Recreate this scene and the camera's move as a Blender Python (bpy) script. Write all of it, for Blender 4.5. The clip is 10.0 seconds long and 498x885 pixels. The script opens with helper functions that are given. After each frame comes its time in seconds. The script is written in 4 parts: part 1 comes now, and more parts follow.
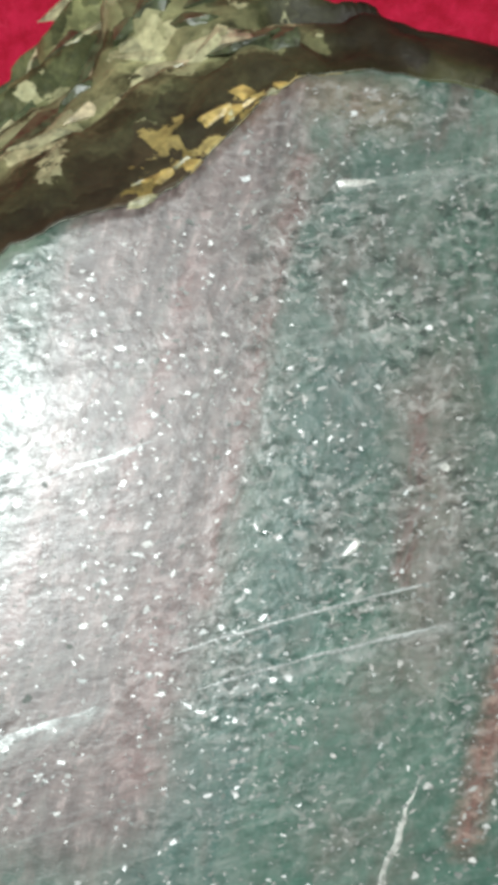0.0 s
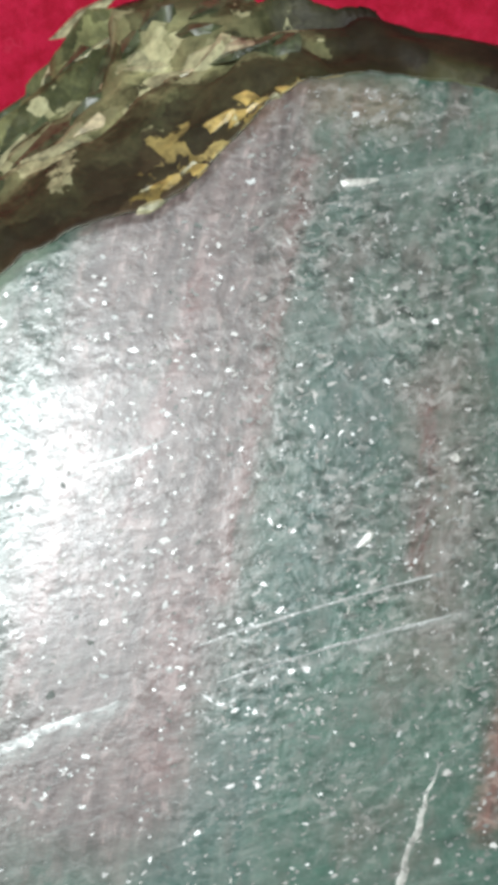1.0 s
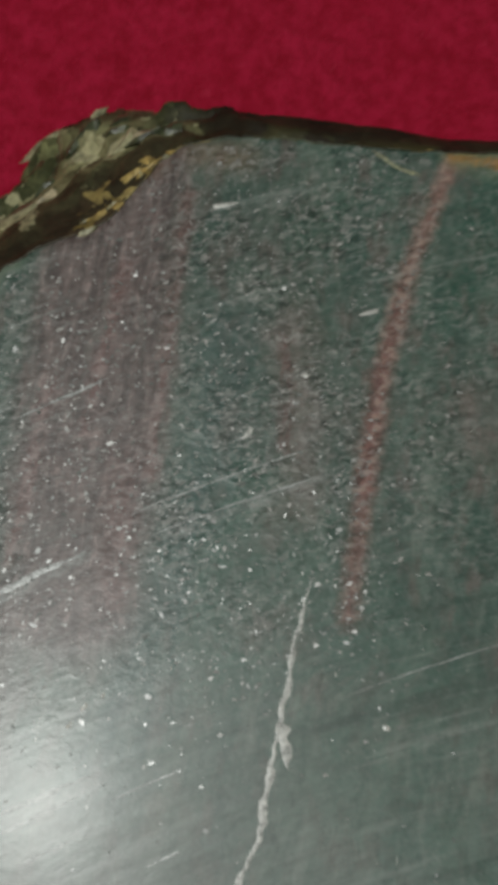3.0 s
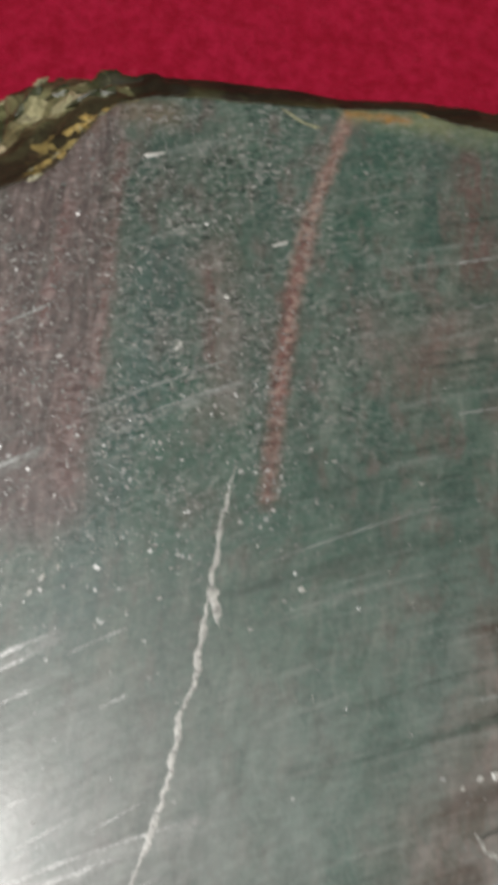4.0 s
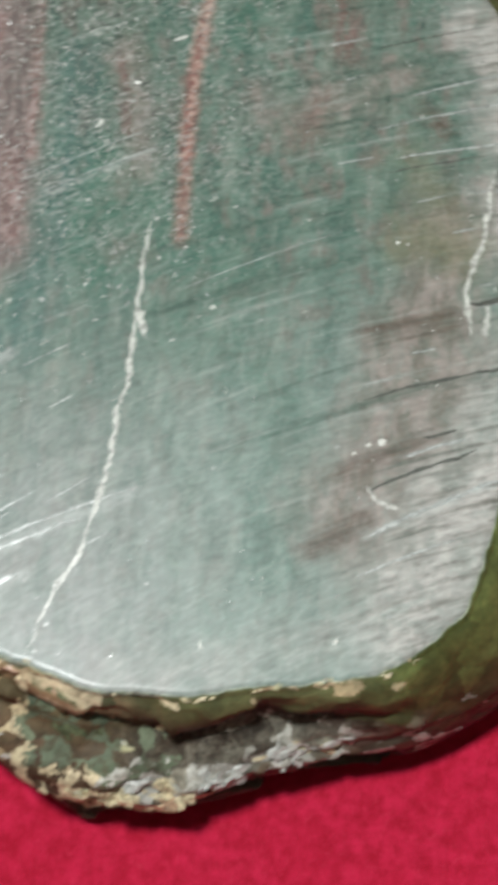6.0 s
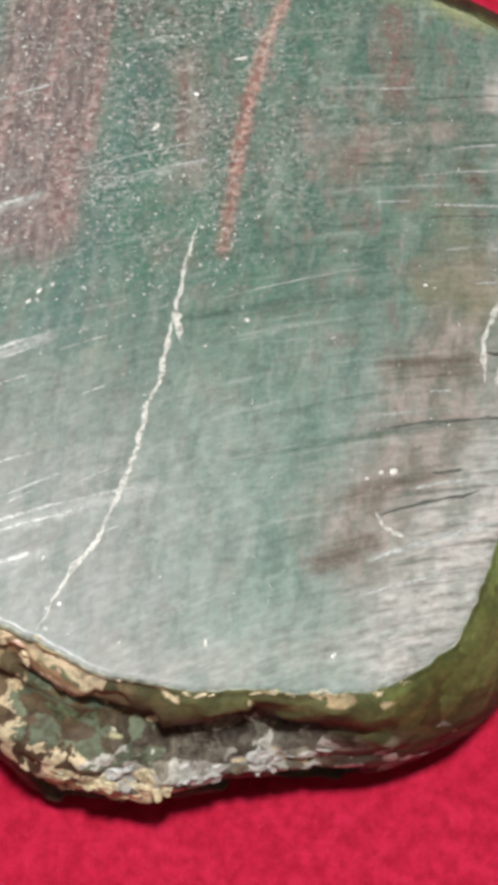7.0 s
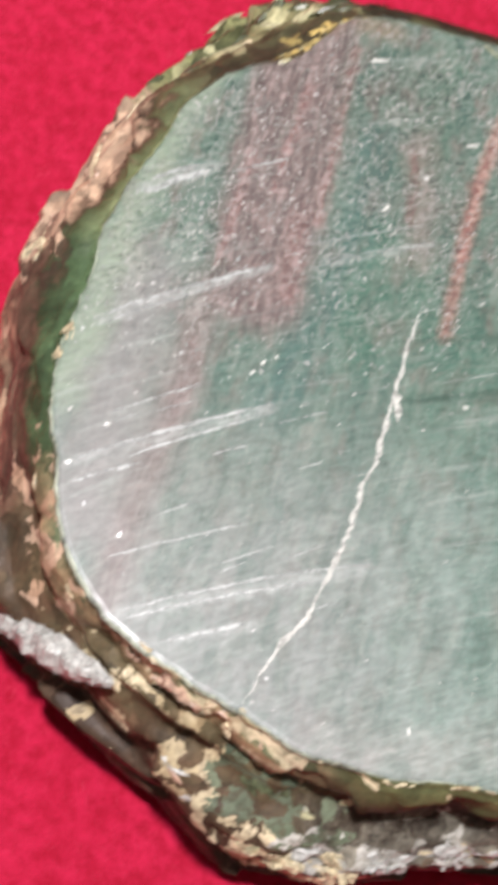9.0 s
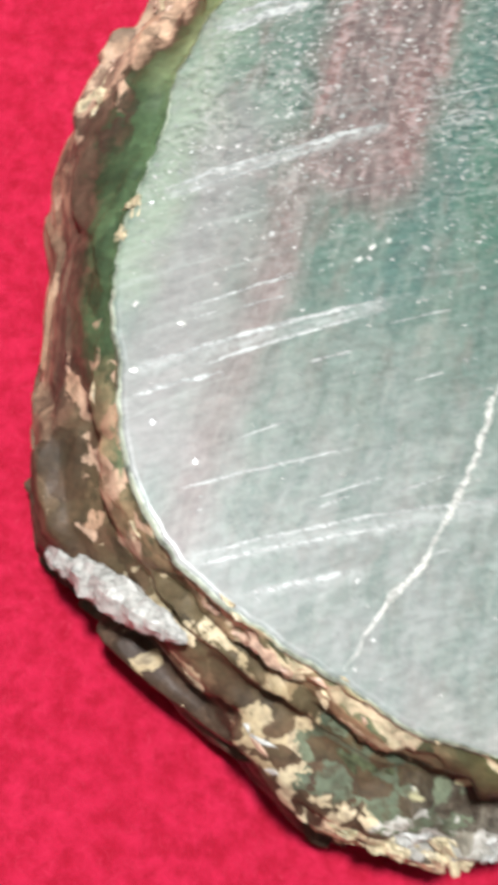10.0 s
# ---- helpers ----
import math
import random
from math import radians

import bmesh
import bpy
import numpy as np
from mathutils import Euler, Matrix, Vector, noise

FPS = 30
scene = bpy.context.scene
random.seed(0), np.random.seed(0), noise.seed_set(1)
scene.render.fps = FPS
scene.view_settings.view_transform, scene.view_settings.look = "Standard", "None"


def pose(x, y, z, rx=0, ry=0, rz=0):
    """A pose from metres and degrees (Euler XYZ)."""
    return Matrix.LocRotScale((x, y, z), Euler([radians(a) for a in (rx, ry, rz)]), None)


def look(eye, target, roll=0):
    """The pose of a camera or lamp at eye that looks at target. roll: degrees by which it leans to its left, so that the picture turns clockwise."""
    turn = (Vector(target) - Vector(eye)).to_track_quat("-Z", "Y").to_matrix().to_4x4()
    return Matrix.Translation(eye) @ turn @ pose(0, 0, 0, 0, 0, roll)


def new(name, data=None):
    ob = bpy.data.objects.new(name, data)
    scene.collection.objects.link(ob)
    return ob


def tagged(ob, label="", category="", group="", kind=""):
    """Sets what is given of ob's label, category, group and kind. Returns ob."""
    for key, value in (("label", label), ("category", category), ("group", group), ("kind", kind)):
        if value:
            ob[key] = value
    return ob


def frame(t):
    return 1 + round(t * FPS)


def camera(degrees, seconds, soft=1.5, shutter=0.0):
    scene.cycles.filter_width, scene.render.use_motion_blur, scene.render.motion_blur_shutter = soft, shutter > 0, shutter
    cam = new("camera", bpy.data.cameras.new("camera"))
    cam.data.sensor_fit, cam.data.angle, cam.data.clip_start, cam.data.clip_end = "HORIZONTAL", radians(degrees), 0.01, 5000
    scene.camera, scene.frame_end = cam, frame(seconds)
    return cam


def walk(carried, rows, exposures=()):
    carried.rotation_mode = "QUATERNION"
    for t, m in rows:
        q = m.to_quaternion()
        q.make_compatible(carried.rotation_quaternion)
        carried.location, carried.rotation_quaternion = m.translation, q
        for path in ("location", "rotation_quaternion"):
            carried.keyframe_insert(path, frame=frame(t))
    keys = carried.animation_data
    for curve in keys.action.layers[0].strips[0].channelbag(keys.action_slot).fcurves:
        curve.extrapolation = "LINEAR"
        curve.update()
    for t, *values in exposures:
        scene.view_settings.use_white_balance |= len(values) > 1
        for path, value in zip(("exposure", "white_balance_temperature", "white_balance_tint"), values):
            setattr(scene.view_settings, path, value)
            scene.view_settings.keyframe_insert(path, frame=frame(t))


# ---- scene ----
T = 0.045  # height of the cut face above the cloth

# ---- camera and its walk: seconds, eye, target, roll ----
cam = camera(20.0, 10.0, soft=6.0, shutter=0.5)
PATH = [
    (0.0, (-0.03252, 0.02686, 0.16929), (-0.02274, 0.03699, 0.045), 54.96),
    (0.5, (-0.02957, 0.02568, 0.1707), (-0.02089, 0.03703, 0.045), 47.42),
    (1.0, (-0.02977, 0.02479, 0.17186), (-0.02379, 0.03647, 0.045), 36.57),
    (1.5, (-0.02679, 0.0221, 0.17419), (-0.02236, 0.03476, 0.045), 27.76),
    (2.0, (-0.0226, 0.01651, 0.18242), (-0.01952, 0.03328, 0.045), 17.42),
    (2.2, (-0.02059, 0.01237, 0.18699), (-0.01945, 0.03099, 0.045), 10.34),
    (3.3, (-0.01321, -0.0367, 0.23475), (-0.00805, 0.0263, 0.045), 8.85),
    (3.5, (-0.01658, -0.04108, 0.2399), (-0.00446, 0.02278, 0.045), 14.7),
    (4.0, (-0.01458, -0.05113, 0.24605), (-0.00046, 0.01482, 0.045), 15.42),
    (4.5, (-0.00416, -0.0722, 0.25835), (0.01793, -0.00229, 0.045), 17.25),
    (5.0, (0.01248, -0.08911, 0.26655), (0.0328, -0.01569, 0.045), 12.46),
    (5.5, (0.01255, -0.09927, 0.26867), (0.0275, -0.025, 0.045), 8.33),
    (6.0, (-0.00195, -0.10968, 0.27182), (0.01404, -0.03222, 0.045), 11.03),
    (6.2, (-0.01182, -0.11394, 0.2743), (0.00818, -0.03399, 0.045), 15.54),
    (7.3, (-0.03583, -0.11624, 0.27419), (0.00969, -0.02715, 0.045), 33.99),
    (7.5, (-0.03874, -0.11615, 0.27647), (0.00581, -0.02218, 0.045), 32.89),
    (8.0, (-0.04932, -0.11776, 0.27899), (-0.00231, -0.00643, 0.045), 33.27),
    (8.5, (-0.049, -0.11584, 0.28219), (-0.01015, -0.00859, 0.045), 30.64),
    (9.0, (-0.0538, -0.11501, 0.27087), (-0.02927, -0.02324, 0.045), 26.85),
    (9.5, (-0.04935, -0.10801, 0.2515), (-0.03161, -0.03886, 0.045), 25.18),
    (10.0, (-0.0579, -0.0908, 0.23194), (-0.04111, -0.04034, 0.045), 30.92),
]
# seconds, stops, kelvin, tint
EXPOSURES = [(0.0, 0.28, 6000, 1.0), (0.5, 0.36, 5900, 2.5), (1.0, 0.22, 5950, 3.5), (1.5, 0.0, 6050, 4.0), (2.0, -0.29, 6150, 4.5), (3.3, -1.10, 6350, 3.5), (4.0, -0.50, 6450, 9.5), (4.5, -0.08, 6450, 9.5), (5.0, 0.14, 6450, 8.5),
             (5.5, 0.32, 6200, 5.5), (6.2, 0.48, 6100, 3.5), (7.5, 0.80, 6450, 15.5), (8.0, 0.83, 6450, 18.0), (8.5, 0.84, 6400, 18.0), (10.0, 1.08, 6100, 9.0)]
walk(cam, [(t, look(e, a, r)) for t, e, a, r in PATH], EXPOSURES)

# ---- world and light: a closed room with one round ceiling lamp ----
world = bpy.data.worlds.new("room_dark")
world.use_nodes = True
world.node_tree.nodes["Background"].inputs[0].default_value = (0.02, 0.02, 0.02, 1)
scene.world = world

LAMP = Vector((-0.228, 0.062, 1.70))
lamp_data = bpy.data.lights.new("ceiling_lamp_light", "AREA")
lamp_data.shape, lamp_data.size = "DISK", 0.13
lamp_data.energy, lamp_data.color = 30.0, (1.0, 0.97, 0.93)
lamp_light = new("ceiling_lamp_light", lamp_data)
lamp_light.matrix_world = look(LAMP, (LAMP.x, LAMP.y, 0.0))


# ---- node helpers ----
class Net:
    """A short way to write node networks."""

    def __init__(self, name):
        self.mat = bpy.data.materials.new(name)
        self.mat.use_nodes = True
        self.t = self.mat.node_tree
        self.bsdf = self.t.nodes["Principled BSDF"]

    def put(self, socket, v):
        if isinstance(v, bpy.types.NodeSocket):
            self.t.links.new(v, socket)
        elif socket.type == "RGBA":
            socket.default_value = (*v, 1) if len(v) == 3 else v
        else:
            socket.default_value = v

    def node(self, kind, out=0, props=(), **ins):
        n = self.t.nodes.new(kind)
        for k, v in props:
            if k == "operation":
                n.operation = v
            elif k == "feature":
                n.feature = v
            elif k == "data_type":
                n.data_type = v
            elif k == "blend":
                n.blend_type = v
            elif k == "interp":
                n.interpolation_type = v
            elif k == "clamp":
                n.use_clamp = v
        for k, v in ins.items():
            key = int(k[1:]) if k[0] == "i" and k[1:].isdigit() else k.replace("_", " ")
            self.put(n.inputs[key], v)
        return n.outputs[out]

    def m(self, op, a, b=0.0, c=0.0):
        return self.node("ShaderNodeMath", props=(("operation", op),), i0=a, i1=b, i2=c)

    def v(self, op, a, b=(0, 0, 0)):
        return self.node("ShaderNodeVectorMath", out=1 if op in ("LENGTH", "DOT_PRODUCT", "DISTANCE") else 0,
                         props=(("operation", op),), i0=a, i1=b)

    def scale(self, a, k):
        return self.node("ShaderNodeVectorMath", props=(("operation", "SCALE"),), i0=a, i3=k)

    def noise(self, vec, scale, detail=3.0, rough=0.55, out=0):
        return self.node("ShaderNodeTexNoise", out=out, Vector=vec, Scale=scale, Detail=detail, Roughness=rough)

    def cells(self, vec, scale, out=0, feature="F1", random_=1.0):
        return self.node("ShaderNodeTexVoronoi", out=out, props=(("feature", feature),), Vector=vec, Scale=scale, Randomness=random_)

    def step(self, x, lo, hi, a=0.0, b=1.0):
        n = self.t.nodes.new("ShaderNodeMapRange")
        n.interpolation_type = "SMOOTHSTEP"
        for k, v in zip((0, 1, 2, 3, 4), (x, lo, hi, a, b)):
            self.put(n.inputs[k], v)
        return n.outputs[0]

    def mix(self, f, a, b, blend="MIX"):
        n = self.t.nodes.new("ShaderNodeMix")
        n.data_type, n.blend_type = "RGBA", blend
        self.put(n.inputs[0], f)
        self.put(n.inputs[6], a)
        self.put(n.inputs[7], b)
        return n.outputs[2]

    def position(self, k=100.0):
        """Place in centimetres."""
        return self.scale(self.node("ShaderNodeTexCoord", out=3), k)

    def bump(self, h, strength, distance, normal=None):
        n = self.t.nodes.new("ShaderNodeBump")
        self.put(n.inputs["Height"], h)
        n.inputs["Strength"].default_value, n.inputs["Distance"].default_value = strength, distance
        if normal is not None:
            self.put(n.inputs["Normal"], normal)
        return n.outputs[0]

    def done(self, color, rough, normal=None, **more):
        self.put(self.bsdf.inputs["Base Color"], color)
        self.put(self.bsdf.inputs["Roughness"], rough)
        if normal is not None:
            self.put(self.bsdf.inputs["Normal"], normal)
        for k, v in more.items():
            self.put(self.bsdf.inputs[k.replace("_", " ")], v)
        return self.mat

    def seg(self, p, ax, ay, bx, by, w, soft):
        """1 near the line from a to b, falling to 0 over soft, in centimetres."""
        ba = (bx - ax, by - ay, 0.0)
        pa = self.v("SUBTRACT", p, (ax, ay, 0.0))
        h = self.m("DIVIDE", self.v("DOT_PRODUCT", pa, ba), ba[0] ** 2 + ba[1] ** 2)
        h = self.m("MINIMUM", self.m("MAXIMUM", h, 0.0), 1.0)
        d = self.v("LENGTH", self.v("SUBTRACT", pa, self.scale(ba, h)))
        return self.step(d, max(w - soft, 0.0), w + soft, 1.0, 0.0)

    def most(self, *masks):
        out = masks[0]
        for k in masks[1:]:
            out = self.m("MAXIMUM", out, k)
        return out


SAW = Vector((10.7, -26.5, 0.0))  # centre of the saw's arcs, in centimetres


def face_material():
    n = Net("sawn_jade")
    p = n.v("MULTIPLY", n.position(), (1, 1, 0))
    w1 = n.scale(n.v("SUBTRACT", n.noise(p, 0.65, 3, 0.6, out=1), (0.5, 0.5, 0.5)), 1.5)
    w2 = n.scale(n.v("SUBTRACT", n.noise(p, 4.0, 4, 0.7, out=1), (0.5, 0.5, 0.5)), 0.24)
    q = n.v("MULTIPLY", n.v("ADD", n.v("ADD", p, w1), w2), (1, 1, 0))
    qc = n.v("MULTIPLY", n.v("ADD", n.v("ADD", p, n.scale(w1, 0.3)), w2), (1, 1, 0))
    q2 = n.v("MULTIPLY", n.v("ADD", p, w2), (1, 1, 0))
    # the saw's arcs: across and along them
    rel = n.v("SUBTRACT", p, tuple(SAW))
    r = n.v("LENGTH", rel)
    sep = n.node("ShaderNodeSeparateXYZ", i0=rel)
    ang = n.m("ARCTAN2", n.t.nodes[-1].outputs[1], sep)

    def sawn(across, along, shift, detail=4, rough=0.65):
        return n.noise(n.node("ShaderNodeCombineXYZ", i0=n.m("MULTIPLY", r, across), i1=n.m("MULTIPLY", ang, along), i2=shift), 1.0, detail, rough)

    saw, saw_wide, fine, weave = sawn(7.0, 9.0, 0.0), sawn(1.6, 6.0, 3.0, 3, 0.6), sawn(9.0, 42.0, 7.0, 4, 0.65), sawn(9.0, 90.0, 12.0, 3, 0.6)
    # bands run nearly along y, leaning to the right
    lean = n.node("ShaderNodeVectorRotate", Vector=q, Angle=radians(9.0))
    calm = n.node("ShaderNodeVectorRotate", Vector=n.v("ADD", p, n.scale(w1, 0.3)), Angle=radians(6.0))
    streak = n.noise(n.v("MULTIPLY", lean, (1.5, 0.28, 1)), 1.0, 4, 0.6)
    fibre = n.noise(n.v("MULTIPLY", lean, (7.0, 1.3, 1)), 1.0, 4, 0.65)
    fibre2 = n.noise(n.v("ADD", n.v("MULTIPLY", calm, (3.6, 0.6, 1)), (5.0, 2.0, 0.0)), 1.0, 5, 0.7)
    fibre3 = n.noise(n.v("ADD", n.v("MULTIPLY", calm, (9.0, 1.6, 1)), (2.0, 7.0, 0.0)), 1.0, 4, 0.7)
    cloud = n.noise(q, 0.8, 4, 0.6)
    patch = n.noise(n.v("MULTIPLY", lean, (1.0, 0.6, 1)), 1.6, 5, 0.68)
    warm = n.noise(n.v("MULTIPLY", calm, (1.6, 0.8, 1)), 1.5, 5, 0.66)
    grain = n.noise(p, 11.0, 4, 0.75)

    def zone(*segs, at=None):
        return n.most(*(n.m("MULTIPLY", n.seg(q if at is None else at, *s[:6]), s[6]) if len(s) > 6 else n.seg(q if at is None else at, *s) for s in segs))

    def lay(mask, k, col, paint, speck=None):
        f = n.m("MULTIPLY", mask, k if speck is None else n.m("MULTIPLY", speck, k))
        return n.mix(f, col, paint)

    # green ground with darker and paler clouds
    col = n.mix(n.step(streak, 0.35, 0.68), (0.042, 0.096, 0.073), (0.102, 0.154, 0.121))
    col = n.mix(n.step(cloud, 0.45, 0.75, 0, 0.5), col, (0.088, 0.092, 0.076))
    col = n.mix(n.step(patch, 0.50, 0.74, 0, 0.5), col, (0.150, 0.190, 0.160))
    col = n.mix(n.step(patch, 0.44, 0.30, 0, 0.7), col, (0.030, 0.056, 0.046))
    # paler towards the near edge of the stone: its tone plus painted-in sheen
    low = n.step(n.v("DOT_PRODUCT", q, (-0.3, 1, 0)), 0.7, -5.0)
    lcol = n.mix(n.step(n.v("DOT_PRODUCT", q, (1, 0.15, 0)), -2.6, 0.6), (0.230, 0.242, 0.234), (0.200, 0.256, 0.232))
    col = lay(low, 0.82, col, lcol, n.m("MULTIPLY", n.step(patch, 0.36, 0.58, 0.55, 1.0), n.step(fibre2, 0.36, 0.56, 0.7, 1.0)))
    # blotches of brown grey through the upper green
    upper = n.step(n.v("DOT_PRODUCT", p, (0, 1, 0)), -3.5, 1.5, 0.35, 1.0)
    col = lay(n.step(warm, 0.48, 0.66), 0.72, col, (0.122, 0.094, 0.082), upper)
    col = n.mix(n.step(fibre2, 0.52, 0.70, 0.0, 0.42), col, (0.23, 0.262, 0.228))
    col = lay(n.step(fibre2, 0.48, 0.34), 0.62, col, (0.036, 0.078, 0.062), n.m("SUBTRACT", 1.0, n.m("MULTIPLY", low, 0.85)))
    col = n.mix(n.step(fibre, 0.54, 0.72, 0.0, 0.32), col, (0.20, 0.245, 0.205))
    # grey lilac edge zone and the pink tail of the mauve
    lilac = zone((-5.3, 0.4, -5.4, -4.2, 0.5, 0.8))
    col = lay(lilac, 0.7, col, (0.215, 0.200, 0.196))
    tail = zone((-4.1, 0.6, -4.35, -2.4, 0.22, 0.42), (-4.35, -2.4, -4.8, -5.6, 0.18, 0.45, 0.8), at=qc)
    col = lay(tail, 0.62, col, n.mix(n.step(fibre3, 0.40, 0.62), (0.150, 0.088, 0.086), (0.245, 0.185, 0.178)))
    # mauve band, crisp on the side of the teal
    mauve = zone((-3.25, 6.8, -3.30, 1.6, 0.95, 0.28), (-3.3, 1.6, -3.2, 0.6, 0.85, 0.30), at=qc)
    mix_m = n.m("ADD", n.m("MULTIPLY", fibre3, 0.65), n.m("MULTIPLY", warm, 0.35))
    mcol = n.mix(n.step(mix_m, 0.40, 0.58), (0.074, 0.048, 0.047), (0.168, 0.125, 0.117))
    mcol = n.mix(n.step(fibre2, 0.54, 0.68, 0, 0.6), mcol, (0.130, 0.128, 0.112))
    col = lay(mauve, 0.92, col, mcol)
    # deep teal beside it
    teal = zone((-1.5, 4.4, -1.8, 0.9, 0.30, 0.40), (-1.8, 0.9, -2.7, -1.6, 0.25, 0.5), at=qc)
    col = lay(teal, 0.66, col, (0.024, 0.088, 0.078), n.step(fibre2, 0.62, 0.42, 0.4, 1.0))
    green = zone((-1.2, 2.3, -1.3, 0.0, 0.30, 0.5), (-0.6, 1.6, 1.2, -0.4, 0.4, 1.2, 0.7), (-0.5, 6.0, -0.7, 4.2, 0.15, 0.45),
                 (1.6, 5.2, 2.2, 6.9, 0.25, 0.5, 0.8), (0.3, -0.8, 1.9, -2.2, 0.25, 0.8, 0.6), (1.9, -2.2, 1.7, -5.3, 0.2, 0.7, 0.5))
    col = lay(green, 0.74, col, (0.028, 0.102, 0.068), n.step(fibre, 0.66, 0.42, 0.4, 1.0))
    dusk = zone((-1.3, 5.9, -0.2, 2.9, 0.5, 0.9), at=q)
    col = lay(dusk, 0.55, col, (0.066, 0.066, 0.055), n.step(warm, 0.38, 0.60, 0.3, 1.0))
    # brown greys towards the sawn flank
    brown = zone((5.2, 0.9, 4.6, -1.6, 0.75, 0.7), (4.6, -1.6, 3.2, -4.6, 0.95, 0.65), (2.2, 3.2, 4.4, 3.9, 0.3, 0.9, 0.6), (-0.75, 4.8, -0.5, 1.8, 0.15, 0.35, 0.8))
    col = lay(brown, 0.85, col, n.mix(n.step(warm, 0.40, 0.60), (0.122, 0.098, 0.078), (0.242, 0.202, 0.182)), n.step(fibre, 0.3, 0.62, 0.6, 1.0))
    olive = zone((4.3, 0.75, 5.4, 0.6, 0.35, 0.5), (4.4, 2.3, 5.0, 1.4, 0.1, 0.6, 0.7))
    col = lay(olive, 0.65, col, (0.120, 0.124, 0.070))
    umber = zone((3.6, -1.15, 5.0, -0.95, 0.20, 0.35), (3.0, -3.75, 4.6, -3.15, 0.10, 0.28), (2.4, -5.1, 3.3, -4.65, 0.10, 0.30), (4.9, 3.2, 5.2, 2.9, 0.05, 0.4, 0.8), at=qc)
    col = lay(umber, 0.80, col, (0.066, 0.044, 0.029), n.step(saw, 0.62, 0.42, 0.35, 1.0))
    # red veins: tan at the far end, redder and broken further down
    vein = zone((1.30, 7.05, 0.82, 5.5, 0.09, 0.12), (0.82, 5.5, 0.52, 4.0, 0.11, 0.13), (0.52, 4.0, 0.38, 2.3, 0.13, 0.14), (0.38, 2.3, 0.26, 0.6, 0.07, 0.18, 0.8), at=q2)
    soft_red = zone((3.35, 6.4, 3.4, 4.6, 0.18, 0.42), (3.0, 3.7, 2.5, 2.6, 0.0, 0.5, 0.7), (-2.28, 6.3, -2.42, 2.3, 0.05, 0.16), (-3.86, 3.4, -4.1, 1.0, 0.03, 0.14),
                    (-3.05, 5.2, -3.32, 2.8, 0.03, 0.14), (-2.75, 2.4, -2.75, 0.7, 0.1, 0.3, 0.8), (-0.80, 4.3, -0.7, 2.8, 0.02, 0.15), at=q2)
    col = lay(soft_red, 0.66, col, (0.140, 0.060, 0.054), n.step(fibre3, 0.36, 0.56, 0.25, 1.0))
    tan_end = n.step(n.v("DOT_PRODUCT", p, (0, 1, 0)), 3.6, 5.6)
    vcol = n.mix(tan_end, n.mix(n.step(fibre3, 0.4, 0.6), (0.160, 0.060, 0.051), (0.245, 0.106, 0.088)), n.mix(n.step(fibre3, 0.4, 0.6), (0.20, 0.102, 0.083), (0.32, 0.212, 0.180)))
    col = lay(vein, 0.95, col, vcol, n.step(grain, 0.30, 0.52, 0.55, 1.0))
    # pale green skin at one edge, yellow green along the far edge
    pale = zone((-5.5, 3.9, -6.3, -1.8, 0.30, 0.50), (-4.7, 4.9, -5.6, 3.6, 0.05, 0.4))
    col = lay(pale, 0.75, col, (0.205, 0.262, 0.190))
    gold = zone((1.5, 7.35, 3.2, 7.2, 0.02, 0.5), (3.2, 7.2, 5.8, 6.75, 0.12, 0.5), at=q2)
    col = lay(gold, 0.85, col, (0.235, 0.258, 0.125), n.step(cloud, 0.32, 0.58, 0.25, 1.0))
    rust = zone((1.3, 7.2, 2.3, 7.15, 0.01, 0.13), at=q2)
    col = lay(rust, 0.95, col, (0.36, 0.19, 0.05), n.step(fibre, 0.35, 0.6, 0.3, 1.0))
    tan_ = zone((-3.9, 6.1, -2.9, 6.8, 0.05, 0.45), (-2.2, 6.95, -1.6, 6.9, 0.05, 0.4, 0.8), at=q2)
    col = lay(tan_, 0.65, col, (0.205, 0.135, 0.085))
    # flank bruised pale by the saw
    flank = zone((6.1, 5.0, 6.7, 2.1, 0.45, 0.75), (6.5, 1.5, 6.9, -0.3, 0.75, 0.4, 0.9), (5.6, -3.6, 3.9, -6.6, 0.75, 0.95), (5.9, -1.6, 5.4, -3.0, 0.1, 0.8, 0.7), (3.6, -6.6, -0.8, -7.3, 0.2, 0.7, 0.3))
    fcol = n.mix(n.step(warm, 0.42, 0.6), (0.315, 0.302, 0.284), (0.395, 0.375, 0.352))
    col = lay(flank, 0.88, col, fcol, n.step(patch, 0.34, 0.56, 0.5, 1.0))
    # broad bruises along the deepest scratches
    smear = zone((-5.95, -0.68, -3.1, 1.15, 0.03, 0.10), (-5.9, -3.45, -2.65, -1.6, 0.03, 0.13), (-4.5, -5.8, -0.5, -4.1, 0.05, 0.16), (-5.7, 2.15, -4.5, 2.95, 0.08, 0.10),
                 (-3.8, -6.15, -2.3, -5.5, 0.03, 0.13), (3.3, -4.9, 5.7, -3.9, 0.03, 0.10), (-2.4, 1.35, -0.2, 2.42, 0.0, 0.09, 0.7), at=q2)
    col = lay(smear, 0.8, col, (0.30, 0.325, 0.31), n.m("MULTIPLY", n.step(grain, 0.3, 0.6, 0.35, 1.0), n.step(fibre, 0.34, 0.6, 0.4, 1.0)))
    # saw lines, pale and dark, and the finer weave between them
    lines = n.m("MULTIPLY", n.step(saw, 0.52, 0.66), n.step(saw_wide, 0.44, 0.60))
